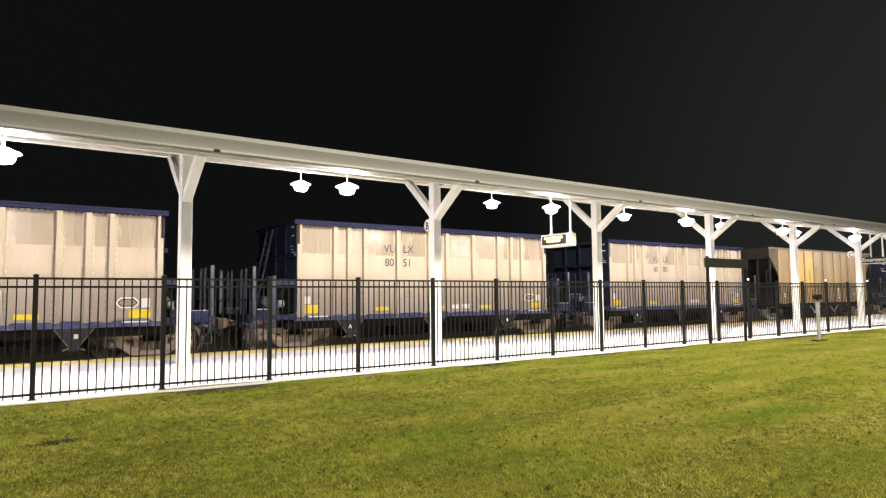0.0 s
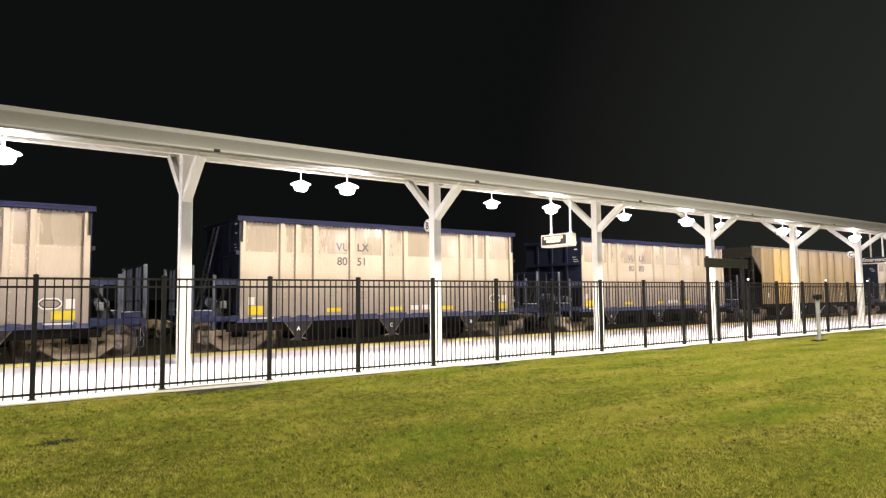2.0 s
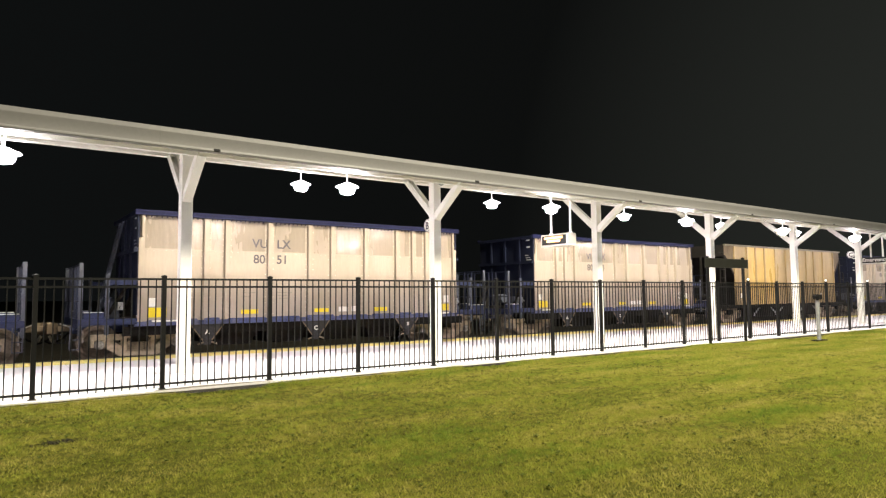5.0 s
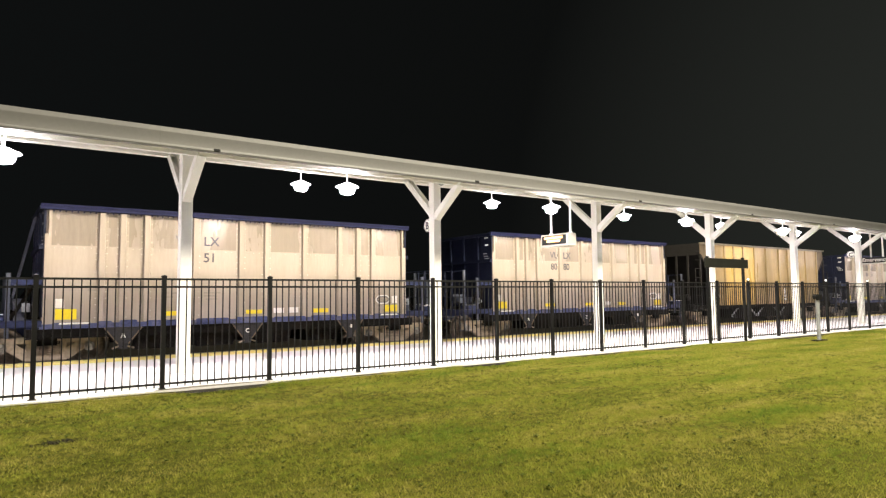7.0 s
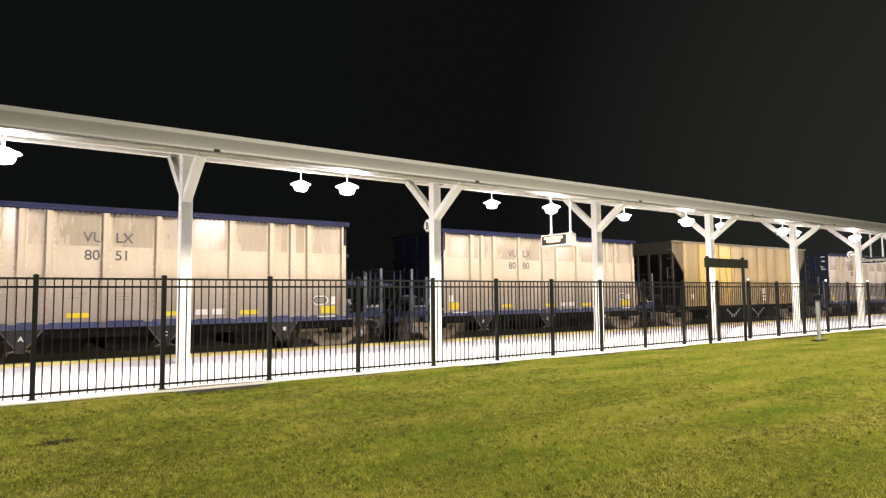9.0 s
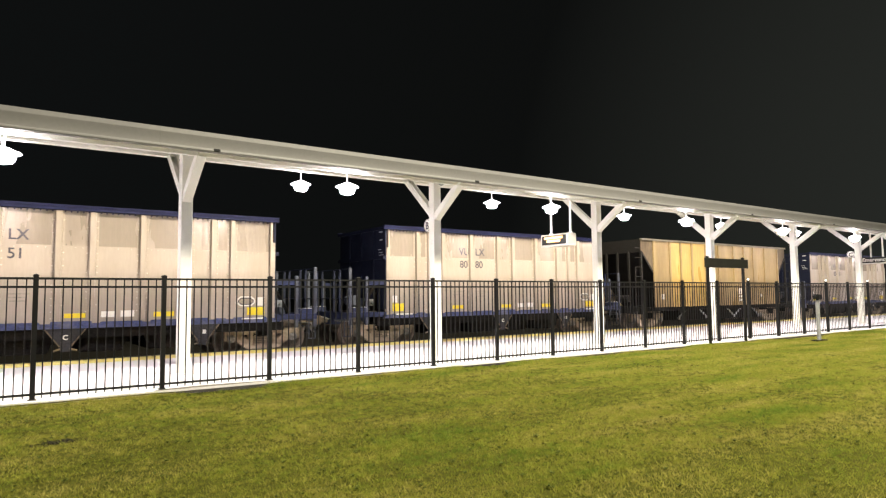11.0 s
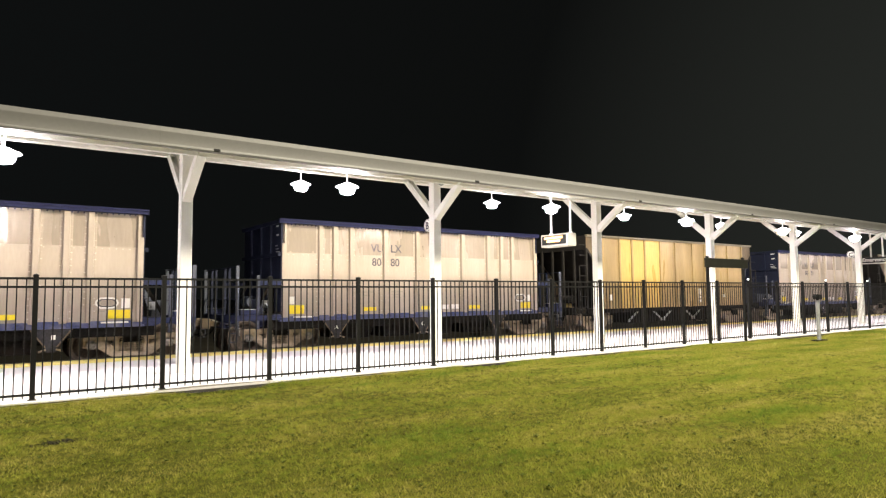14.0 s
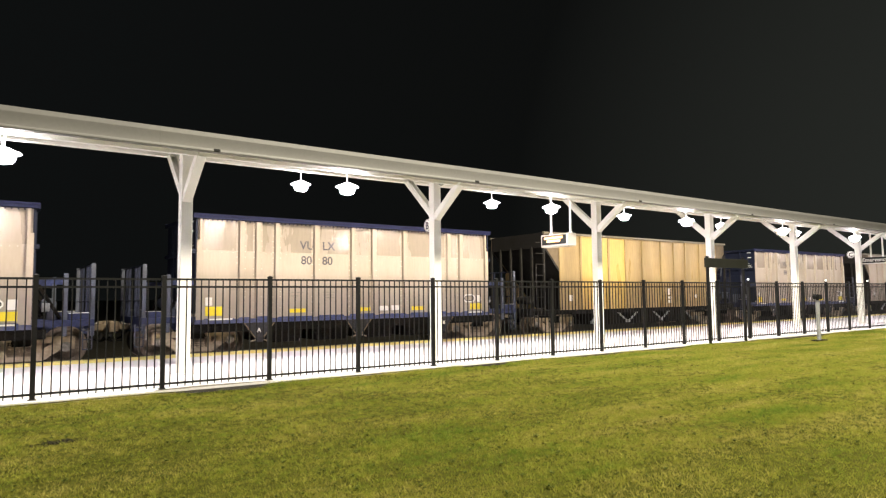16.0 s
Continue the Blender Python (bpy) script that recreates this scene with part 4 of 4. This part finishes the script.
def display_sign():
    """Hangs across the platform, so that its faces look along it."""
    z0 = 2.872
    t = thing("display_sign", "white two-sided train display with amber text, hung from the canopy", "display sign", at=pose(12.82, 12.55, z0, 0, 0, -90))
    bm = bmesh.new()
    w, hh, d = 0.51, 0.172, 0.165
    box(bm, -w, w, -d, d, -hh, hh)
    bevel(bm, 0.012)
    part("case", bm, CASE, t, "off-white metal case")
    for s in (-1, 1):
        bm = bmesh.new()
        box(bm, -w + 0.05, w - 0.06, *sorted((s * (d + 0.001), s * (d + 0.006))), -hh + 0.06, hh - 0.04)
        scr = part("screen", bm, SIGN_DARK, t, "dark display screen")
        bm = bmesh.new()
        for x0, x1, z in ((-0.37, 0.33, 0.07), (-0.27, 0.24, -0.015)):
            x = x0
            while x < x1:
                e = min(x + random.uniform(0.03, 0.09), x1)
                box(bm, x, e - 0.008, *sorted((s * (d + 0.007), s * (d + 0.010))), z - 0.033, z + 0.033)
                x = e
        part("display_text", bm, AMBER, scr, "two lines of glowing amber text")
    for x in (-0.26, 0.46):
        bm = bmesh.new()
        tube(bm, (x, 0, hh), (x, 0, soffit(12.55 - x) - z0 - 0.01), 0.03, 12)
        hg = part("hanger", bm, WHITE, t, "white hanger tube")
        bm = bmesh.new()
        lathe(bm, [(0.0, 0.0), (0.06, 0.0), (0.06, 0.03), (0.03, 0.05), (0.0, 0.05)], 14, Matrix.Translation((x, 0, hh)))
        part("flange", bm, WHITE, hg)


def station_sign():
    t = thing("station_sign", "dark blank name board on two black posts", "sign", at=pose(16.60, 10.56, 0))
    for x in (0.10, 1.93):
        bm = bmesh.new()
        box(bm, x - 0.035, x + 0.035, -0.035, 0.035, LAWN_Z - 0.05, 2.42)
        bevel(bm, 0.006)
        p = part("post", bm, BLACK, t)
        bm = bmesh.new()
        lathe(bm, [(0.0, 2.46), (0.06, 2.43), (0.06, 2.42), (0.0, 2.42)], 4, Matrix.Rotation(radians(45), 4, "Z") @ Matrix.Translation((0, 0, 0)))
        part("post_cap", bm, BLACK, p, at=pose(x, 0, 0))
    bm = bmesh.new()
    box(bm, -0.13, 2.10, -0.075, -0.048, 2.12, 2.385)
    bevel(bm, 0.006)
    part("board", bm, SIGN_DARK, t, "dark green-black board")


def lawn_light():
    t = thing("lawn_light", "grey post with a small dark spotlight on top", "light", at=pose(20.05, 9.18, LAWN_Z))
    bm = bmesh.new()
    tube(bm, (0, 0, 0.0), (0, 0, 1.20), 0.055, 16)
    part("post", bm, GREY_POST, t, "pale grey steel post")
    bm = bmesh.new()
    box(bm, -0.28, 0.28, -0.12, 0.12, 0.0, 0.05)
    bevel(bm, 0.01)
    part("footing", bm, UNDER, t, "dark footing plate")
    bm = bmesh.new()
    tube(bm, (0, 0, 1.20), (0, 0, 1.27), 0.04, 10)
    box(bm, -0.10, 0.13, -0.09, 0.09, 1.23, 1.37)
    bevel(bm, 0.015)
    part("head", bm, BLACK, t, "dark spotlight head")
    bm = bmesh.new()
    tube(bm, (-0.10, 0, 1.30), (-0.26, 0, 1.31), 0.035, 10, 0.022)
    part("snout", bm, BLACK, t)


def disc_sign(x, z, letter):
    """A round sign on the track side of a post, facing along the platform."""
    t = thing("disc_sign", "round white sign with a dark letter " + letter, "sign", "platform letter signs", at=pose(x, POST_Y + 0.31, z, 0, 0, -90))
    bm = bmesh.new()
    lathe(bm, [(0.0, 0.012), (0.155, 0.012), (0.16, 0.006), (0.16, -0.006), (0.155, -0.012), (0.0, -0.012)], 28, Matrix.Rotation(radians(90), 4, "X"))
    part("disc", bm, STICKER_W, t)
    bm = bmesh.new()
    for a in range(24):
        p, q = 2 * math.pi * a / 24, 2 * math.pi * (a + 1) / 24
        bar(bm, (0.142 * math.cos(p), -0.014, 0.142 * math.sin(p)), (0.142 * math.cos(q), -0.014, 0.142 * math.sin(q)), 0.014, 0.004, (0, 1, 0))
    part("ring", bm, LETTER, t)
    letters("letter", letter, 0.25, LETTER, t, Matrix.Translation((-0.08, -0.014, -0.088)) @ FRONT, 0.003, 0.006)
    bm = bmesh.new()
    box(bm, 0.10, 0.215, -0.01, 0.01, -0.02, 0.02)
    part("bracket", bm, WHITE, t)


def emergency_sign():
    """Hangs across the platform and reads along it."""
    z0 = 2.82
    t = thing("emergency_sign", "dark hanging sign with white lettering on pale tubes", "sign", at=pose(33.0, 12.45, z0, 0, 0, -90))
    bm = bmesh.new()
    box(bm, -0.68, 0.68, -0.04, 0.04, -0.12, 0.14)
    bevel(bm, 0.008)
    part("board", bm, SIGN_DARK, t, "dark sign board")
    bm = bmesh.new()
    box(bm, -0.68, 0.68, -0.05, 0.05, -0.165, -0.125)
    part("bottom_rail", bm, WHITE, t)
    letters("lettering", "Emergency", 0.235, STICKER_W, t, Matrix.Translation((-0.58, -0.044, -0.06)) @ FRONT, 0.003, 0.004, "white lettering")
    for x in (-0.22, 0.26):
        bm = bmesh.new()
        tube(bm, (x, 0, 0.14), (x, 0, soffit(12.45 - x) - z0 - 0.01), 0.035, 10)
        part("hanger", bm, WHITE, t)


def bare_patch():
    """Loose dark clods and stones where the turf is worn through."""
    rng = random.Random(5)
    bm = bmesh.new()
    for k in range(90):
        x, y = rng.gauss(0, 0.10), rng.gauss(0, 0.05)
        r = rng.uniform(0.005, 0.014)
        bmesh.ops.create_icosphere(bm, subdivisions=1, radius=r, matrix=pose(x, y, 0, rng.uniform(0, 90), rng.uniform(0, 90)) @ Matrix.Diagonal((1.3, 1, 0.7, 1)))
    ob = part("bare_patch", bm, EARTH, label="dark clods and stones in a worn patch of lawn", at=pose(0.66, 7.62, LAWN_Z + 0.012))
    tagged(ob, category="stones", kind="stuff")


def soil_width(x):
    """How far the turf has died back from the slab at x."""
    gap = 0.0
    for c, r, d in ((3.2, 0.75, 0.27), (8.55, 0.55, 0.22), (11.9, 1.5, 0.16), (14.4, 1.0, 0.30), (18.2, 0.8, 0.18), (21.5, 2.0, 0.42)):
        gap = gap + d * np.exp(-((x - c) / r) ** 4)
    wobble = 0.5 * np.sin(x * 2.3 + 1.2 * np.sin(x * 0.9)) + 0.3 * np.sin(x * 7.1 + 2.0) + 0.25 * np.sin(x * 17.3)
    return np.maximum(0.004, (gap + 0.025) * (1.0 + 0.35 * wobble))


def bare_edge():
    """Dark soil laid open here and there along the foot of the platform slab."""
    bm = bmesh.new()
    prev = None
    for i in range(420):
        x = -2 + i * 0.08
        w = float(soil_width(x))
        cur = [bm.verts.new((x, SLAB_Y - w, LAWN_Z + 0.006)), bm.verts.new((x, SLAB_Y - w * 0.5, LAWN_Z + 0.022)), bm.verts.new((x, SLAB_Y - 0.001, LAWN_Z + 0.014))]
        if prev:
            bm.faces.new((prev[0], cur[0], cur[1], prev[1]))
            bm.faces.new((prev[1], cur[1], cur[2], prev[2]))
        prev = cur
    tagged(part("bare_soil", bm, EARTH, label="dark bare soil along the foot of the slab"), category="soil", kind="stuff")


def dried_mud():
    """A film of dried mud washed over the slab's edge by the worn turf."""
    bm = bmesh.new()
    prev = None
    n = 60
    for i in range(n + 1):
        s = i / n
        x = 2.15 + 1.95 * s
        w = 0.28 * math.sin(math.pi * s) ** 0.6 * (1 - 0.45 * s) + 0.012 * noise.noise(Vector((x * 9, 0.4, 0))) + 0.006
        cur = [bm.verts.new((x, SLAB_Y + 0.002, 0.003)), bm.verts.new((x, SLAB_Y + max(0.006, w), 0.002))]
        if prev:
            bm.faces.new((prev[0], cur[0], cur[1], prev[1]))
        prev = cur
    tagged(part("dried_mud", bm, MUD, label="tan film of dried mud on the slab's edge"), category="mud", kind="stuff")


def blade_material():
    m = bpy.data.materials.new("grass_blades")
    m.use_nodes = True
    n, l = m.node_tree.nodes, m.node_tree.links
    b = n["Principled BSDF"]
    g = n.new("ShaderNodeNewGeometry")
    broad = n.new("ShaderNodeTexNoise")
    broad.inputs["Scale"].default_value, broad.inputs["Detail"].default_value = 0.9, 6.0
    tuft = n.new("ShaderNodeTexNoise")
    tuft.inputs["Scale"].default_value, tuft.inputs["Detail"].default_value = 8.0, 4.0
    swath = n.new("ShaderNodeMapping")      # mown along the platform, so the patches run that way
    swath.inputs["Scale"].default_value = (0.45, 1.5, 1.0)
    l.new(g.outputs["Position"], swath.inputs["Vector"])
    l.new(swath.outputs[0], broad.inputs["Vector"])
    l.new(g.outputs["Position"], tuft.inputs["Vector"])
    # a row of dry clippings left by the mower, with greener grass beside it
    sep = n.new("ShaderNodeSeparateXYZ")
    l.new(g.outputs["Position"], sep.inputs[0])
    wave = n.new("ShaderNodeMath")
    wave.operation = "MULTIPLY_ADD"
    l.new(tuft.outputs["Fac"], wave.inputs[0])
    wave.inputs[1].default_value = 0.5
    l.new(sep.outputs["Y"], wave.inputs[2])
    span = n.new("ShaderNodeMapRange")
    span.inputs["From Min"].default_value, span.inputs["From Max"].default_value = 2.25, 6.25
    l.new(wave.outputs[0], span.inputs["Value"])
    row = n.new("ShaderNodeValToRGB")
    for pos, v in ((0.20, 0.66), (0.40, 0.56), (0.54, 0.36), (0.62, 0.46), (0.655, 0.74), (0.70, 0.5), (0.95, 0.5)):
        k = row.color_ramp.elements.new(pos)
        k.color = (v, v, v, 1)
    row.color_ramp.elements[0].color = (0.68, 0.68, 0.68, 1)
    row.color_ramp.elements[-1].color = (0.5, 0.5, 0.5, 1)
    l.new(span.outputs[0], row.inputs[0])
    extra = n.new("ShaderNodeMath")
    extra.operation = "MULTIPLY_ADD"
    l.new(row.outputs[0], extra.inputs[0])
    extra.inputs[1].default_value, extra.inputs[2].default_value = 0.45, -0.225
    patch = n.new("ShaderNodeMath")
    patch.operation = "ADD"
    l.new(broad.outputs["Fac"], patch.inputs[0])
    l.new(extra.outputs[0], patch.inputs[1])
    mid = n.new("ShaderNodeMath")
    mid.operation = "MULTIPLY_ADD"
    l.new(tuft.outputs["Fac"], mid.inputs[0])
    mid.inputs[1].default_value = 0.60
    lush = n.new("ShaderNodeMapRange")      # greener along the platform, where water runs off
    lush.inputs["From Min"].default_value, lush.inputs["From Max"].default_value = 9.3, 10.9
    lush.inputs["To Min"].default_value, lush.inputs["To Max"].default_value = 0.072, 0.040
    l.new(wave.outputs[0], lush.inputs["Value"])
    sunk = n.new("ShaderNodeMath")
    sunk.operation = "ADD"
    l.new(patch.outputs[0], sunk.inputs[0])
    l.new(lush.outputs[0], sunk.inputs[1])
    l.new(sunk.outputs[0], mid.inputs[2])
    add = n.new("ShaderNodeMath")
    add.operation = "MULTIPLY_ADD"
    l.new(g.outputs["Random Per Island"], add.inputs[0])
    add.inputs[1].default_value = 0.20
    base = n.new("ShaderNodeMath")
    base.operation = "ADD"
    base.inputs[1].default_value = 0.072
    l.new(mid.outputs[0], base.inputs[0])
    l.new(base.outputs[0], add.inputs[2])
    ramp = n.new("ShaderNodeValToRGB")
    e = ramp.color_ramp.elements
    e[0].position, e[0].color = 0.62, (0.150, 0.235, 0.034, 1)
    e[1].position, e[1].color = 1.0, (0.43, 0.385, 0.115, 1)
    k = e.new(0.78)
    k.color = (0.285, 0.312, 0.050, 1)
    k = e.new(0.90)
    k.color = (0.365, 0.352, 0.072, 1)
    half = n.new("ShaderNodeMath")
    half.operation = "MULTIPLY"
    half.inputs[1].default_value = 0.80
    l.new(add.outputs[0], half.inputs[0])
    l.new(half.outputs[0], ramp.inputs[0])
    l.new(ramp.outputs[0], b.inputs["Base Color"])
    b.inputs["Roughness"].default_value = 0.7
    b.inputs["Specular IOR Level"].default_value = 0.04
    thin = n.new("ShaderNodeBsdfTranslucent")
    l.new(ramp.outputs[0], thin.inputs["Color"])
    both = n.new("ShaderNodeMixShader")
    both.inputs[0].default_value = 0.45
    l.new(b.outputs[0], both.inputs[1])
    l.new(thin.outputs[0], both.inputs[2])
    l.new(both.outputs[0], n["Material Output"].inputs["Surface"])
    return m


def weeds():
    """Small dark rosettes of broad leaves scattered through the turf."""
    rng = np.random.default_rng(11)
    n, leaves = 1700, 9
    cx, cy = -1.2 + 17.0 * rng.uniform(0, 1, n) ** 1.3, rng.uniform(2.2, SLAB_Y - 0.3, n)
    size = rng.uniform(0.010, 0.030, n) * rng.uniform(0.6, 1.2, n)
    p = np.empty((n, leaves, 4, 3))
    for k in range(leaves):
        a = 2 * np.pi * k / leaves + rng.uniform(-0.4, 0.4, n)
        r, w, h = size * rng.uniform(0.7, 1.3, n), size * 0.28, size * rng.uniform(0.25, 0.9, n) + 0.014
        ux, uy = np.cos(a), np.sin(a)
        for q, (along, across, up) in enumerate(((0.0, 0.0, 0.4), (0.55, -1.0, 0.9), (1.0, 0.0, 1.0), (0.55, 1.0, 0.9))):
            p[:, k, q] = np.stack([cx + ux * r * along - uy * w * across, cy + uy * r * along + ux * w * across, LAWN_Z + h * up], 1)
    me = bpy.data.meshes.new("weeds")
    me.from_pydata(p.reshape(-1, 3).tolist(), [], np.arange(n * leaves * 4).reshape(-1, 4).tolist())
    me.materials.append(WEED)
    tagged(new("weeds", me), "small dark green weeds in the lawn", "weeds", kind="stuff")


def grass():
    """Short mown blades, dense where the lawn is near; tufts further along."""
    rng = np.random.default_rng(7)
    cells = rng.uniform(0, 1, (512, 256))

    def lattice(x, y, size):
        """Smooth random values on a square lattice of that size."""
        u, v = x / size + 100.0, y / size + 50.0
        i, j = np.floor(u).astype(int), np.floor(v).astype(int)
        a, b = u - i, v - j
        a, b = a * a * (3 - 2 * a), b * b * (3 - 2 * b)
        i0, i1, j0, j1 = i % 512, (i + 1) % 512, j % 256, (j + 1) % 256
        return (cells[i0, j0] * (1 - a) + cells[i1, j0] * a) * (1 - b) + (cells[i0, j1] * (1 - a) + cells[i1, j1] * a) * b

    def thatch(x, y):
        return 0.65 * lattice(x, y, 0.055) + 0.35 * lattice(x, y, 0.21)

    def field(n, x0, x1, y0, y1, h, w, each=14, spread=0.018, loose=0.5):
        x = rng.uniform(x0, x1, n)
        y = rng.uniform(y0, y1, n)
        m = n // each
        c = int(n * (1 - loose))             # these blades stand in tufts
        own = rng.integers(0, m, c)
        tx, ty = rng.uniform(x0, x1, m), rng.uniform(y0, y1, m)
        x[:c] = np.clip(tx[own] + rng.normal(0, spread, c), x0, x1)
        y[:c] = np.clip(ty[own] + rng.normal(0, spread, c), y0, y1)
        keep = thatch(x, y) > rng.uniform(0.14, 0.30, n)     # thin turf: gaps show the soil
        keep &= ((x - 0.66) / 0.26) ** 2 + ((y - 7.62) / 0.13) ** 2 > rng.uniform(0.6, 1.2, n)
        keep &= SLAB_Y - y > soil_width(x) * rng.uniform(0.55, 1.05, n)
        clump = np.sin(x * 2.1 + 1.3 * np.sin(y * 1.7)) * np.sin(y * 2.6 + np.sin(x * 1.1)) * 0.25 + 1.0
        hh = h * rng.uniform(0.45, 1.25, n) * clump
        hh[:c] *= 1.35
        a = rng.uniform(0, 2 * np.pi, n)
        lean = rng.uniform(0.3, 1.5, n) * hh
        b = rng.uniform(0, 2 * np.pi, n)
        ww = w * rng.uniform(0.6, 1.4, n)
        z = np.full(n, LAWN_Z - 0.012)
        p = np.empty((n, 3, 3))
        p[:, 0] = np.stack([x - np.cos(a) * ww, y - np.sin(a) * ww, z], 1)
        p[:, 1] = np.stack([x + np.cos(a) * ww, y + np.sin(a) * ww, z], 1)
        p[:, 2] = np.stack([x + np.cos(b) * lean, y + np.sin(b) * lean, z + hh], 1)
        return p[keep]
    parts = [field(340000, -1.5, 9.0, 3.6, SLAB_Y - 0.05, 0.030, 0.0032),
             field(260000, 9.0, 22.0, 5.5, SLAB_Y - 0.05, 0.032, 0.006),
             field(90000, 22.0, 46.0, 7.0, SLAB_Y - 0.05, 0.036, 0.012),
             field(230000, 1.5, 15.0, 1.2, 5.6, 0.032, 0.0038),
             field(70000, 0.0, 14.0, 1.2, SLAB_Y - 0.1, 0.036, 0.0036, 45, 0.022, 0.0),
             field(40000, 8.0, 24.0, 5.0, SLAB_Y - 0.1, 0.038, 0.005, 40, 0.03, 0.0),
             field(14000, -1.5, 30.0, SLAB_Y - 0.16, SLAB_Y - 0.015, 0.05, 0.004, 30, 0.03, 0.3)]
    p = np.concatenate(parts).reshape(-1, 3)
    me = bpy.data.meshes.new("grass")
    nv = len(p)
    me.vertices.add(nv)
    me.vertices.foreach_set("co", p.astype(np.float32).ravel())
    me.loops.add(nv)
    me.loops.foreach_set("vertex_index", np.arange(nv, dtype=np.int32))
    me.polygons.add(nv // 3)
    me.polygons.foreach_set("loop_start", np.arange(0, nv, 3, dtype=np.int32))
    me.update(calc_edges=True)
    me.materials.append(blade_material())
    tagged(new("grass", me), "short mown yellow-green grass of the lawn", "grass", kind="stuff")


# ---- put the place together ----
ground()
track()
platform()
canopy()
pendant_lamps()
display_sign()
station_sign()
lawn_light()
disc_sign(POST_X0 + POST_STEP, 3.11, "B")
disc_sign(POST_X0 + 5 * POST_STEP, 3.06, "C")
emergency_sign()
for post_i in (11, 14, 16):
    post_cap_light(post_i)
bare_patch()
bare_edge()
dried_mud()
grass()
weeds()
fence()

# ---- the train ----
CAR_LABEL = "cream ribbed open stone hopper car with blue rim and sill"
first, first_axles = open_car("8051", CAR_LABEL)
second, second_axles = open_car("8080", CAR_LABEL)
tan, tan_axles = slope_hopper("tan ribbed steel hopper car with dark open ends", TAN, TAN_FRESH)
pale, pale_axles = slope_hopper("pale grey ribbed hopper car with open slanted ends", CREAM, CREAM)


def copy_car(ob):
    c = copy_thing(ob, pose(0, 0, 0))
    return c, [o for o in c.children if o.name.startswith("wheelset")]


CARS = [(first, first_axles, -9.65), (second, second_axles, 3.55), (tan, tan_axles, 15.90), (pale, pale_axles, 42.71)]
for source, offset in ((second, -22.85), (first, 30.36)):
    c, ax = copy_car(source)
    CARS.append((c, ax, offset))

# end of the first car's box along the platform, every half second
TRAIN = (16.85, 16.445, 16.04, 15.64, 15.235, 14.83, 14.425, 14.015, 13.60, 13.18, 12.74, 12.275, 11.785, 11.28, 10.77, 10.25, 9.735,
         9.22, 8.70, 8.17, 7.63, 7.09, 6.54, 5.99, 5.445, 4.89, 4.33, 3.77, 3.20, 2.635, 2.07, 1.495, 0.91)


def motions():
    for car, axles, offset in CARS:
        walk(car, [(i * 0.5, pose(x + offset, SIDE_Y, 0)) for i, x in enumerate(TRAIN)])
        for a in axles:
            p = a.matrix_basis.translation.copy()
            walk(a, [(i * 0.5, pose(p.x, p.y, p.z) @ Matrix.Rotation((x - TRAIN[0]) / WHEEL_R, 4, "Y")) for i, x in enumerate(TRAIN)])


motions()
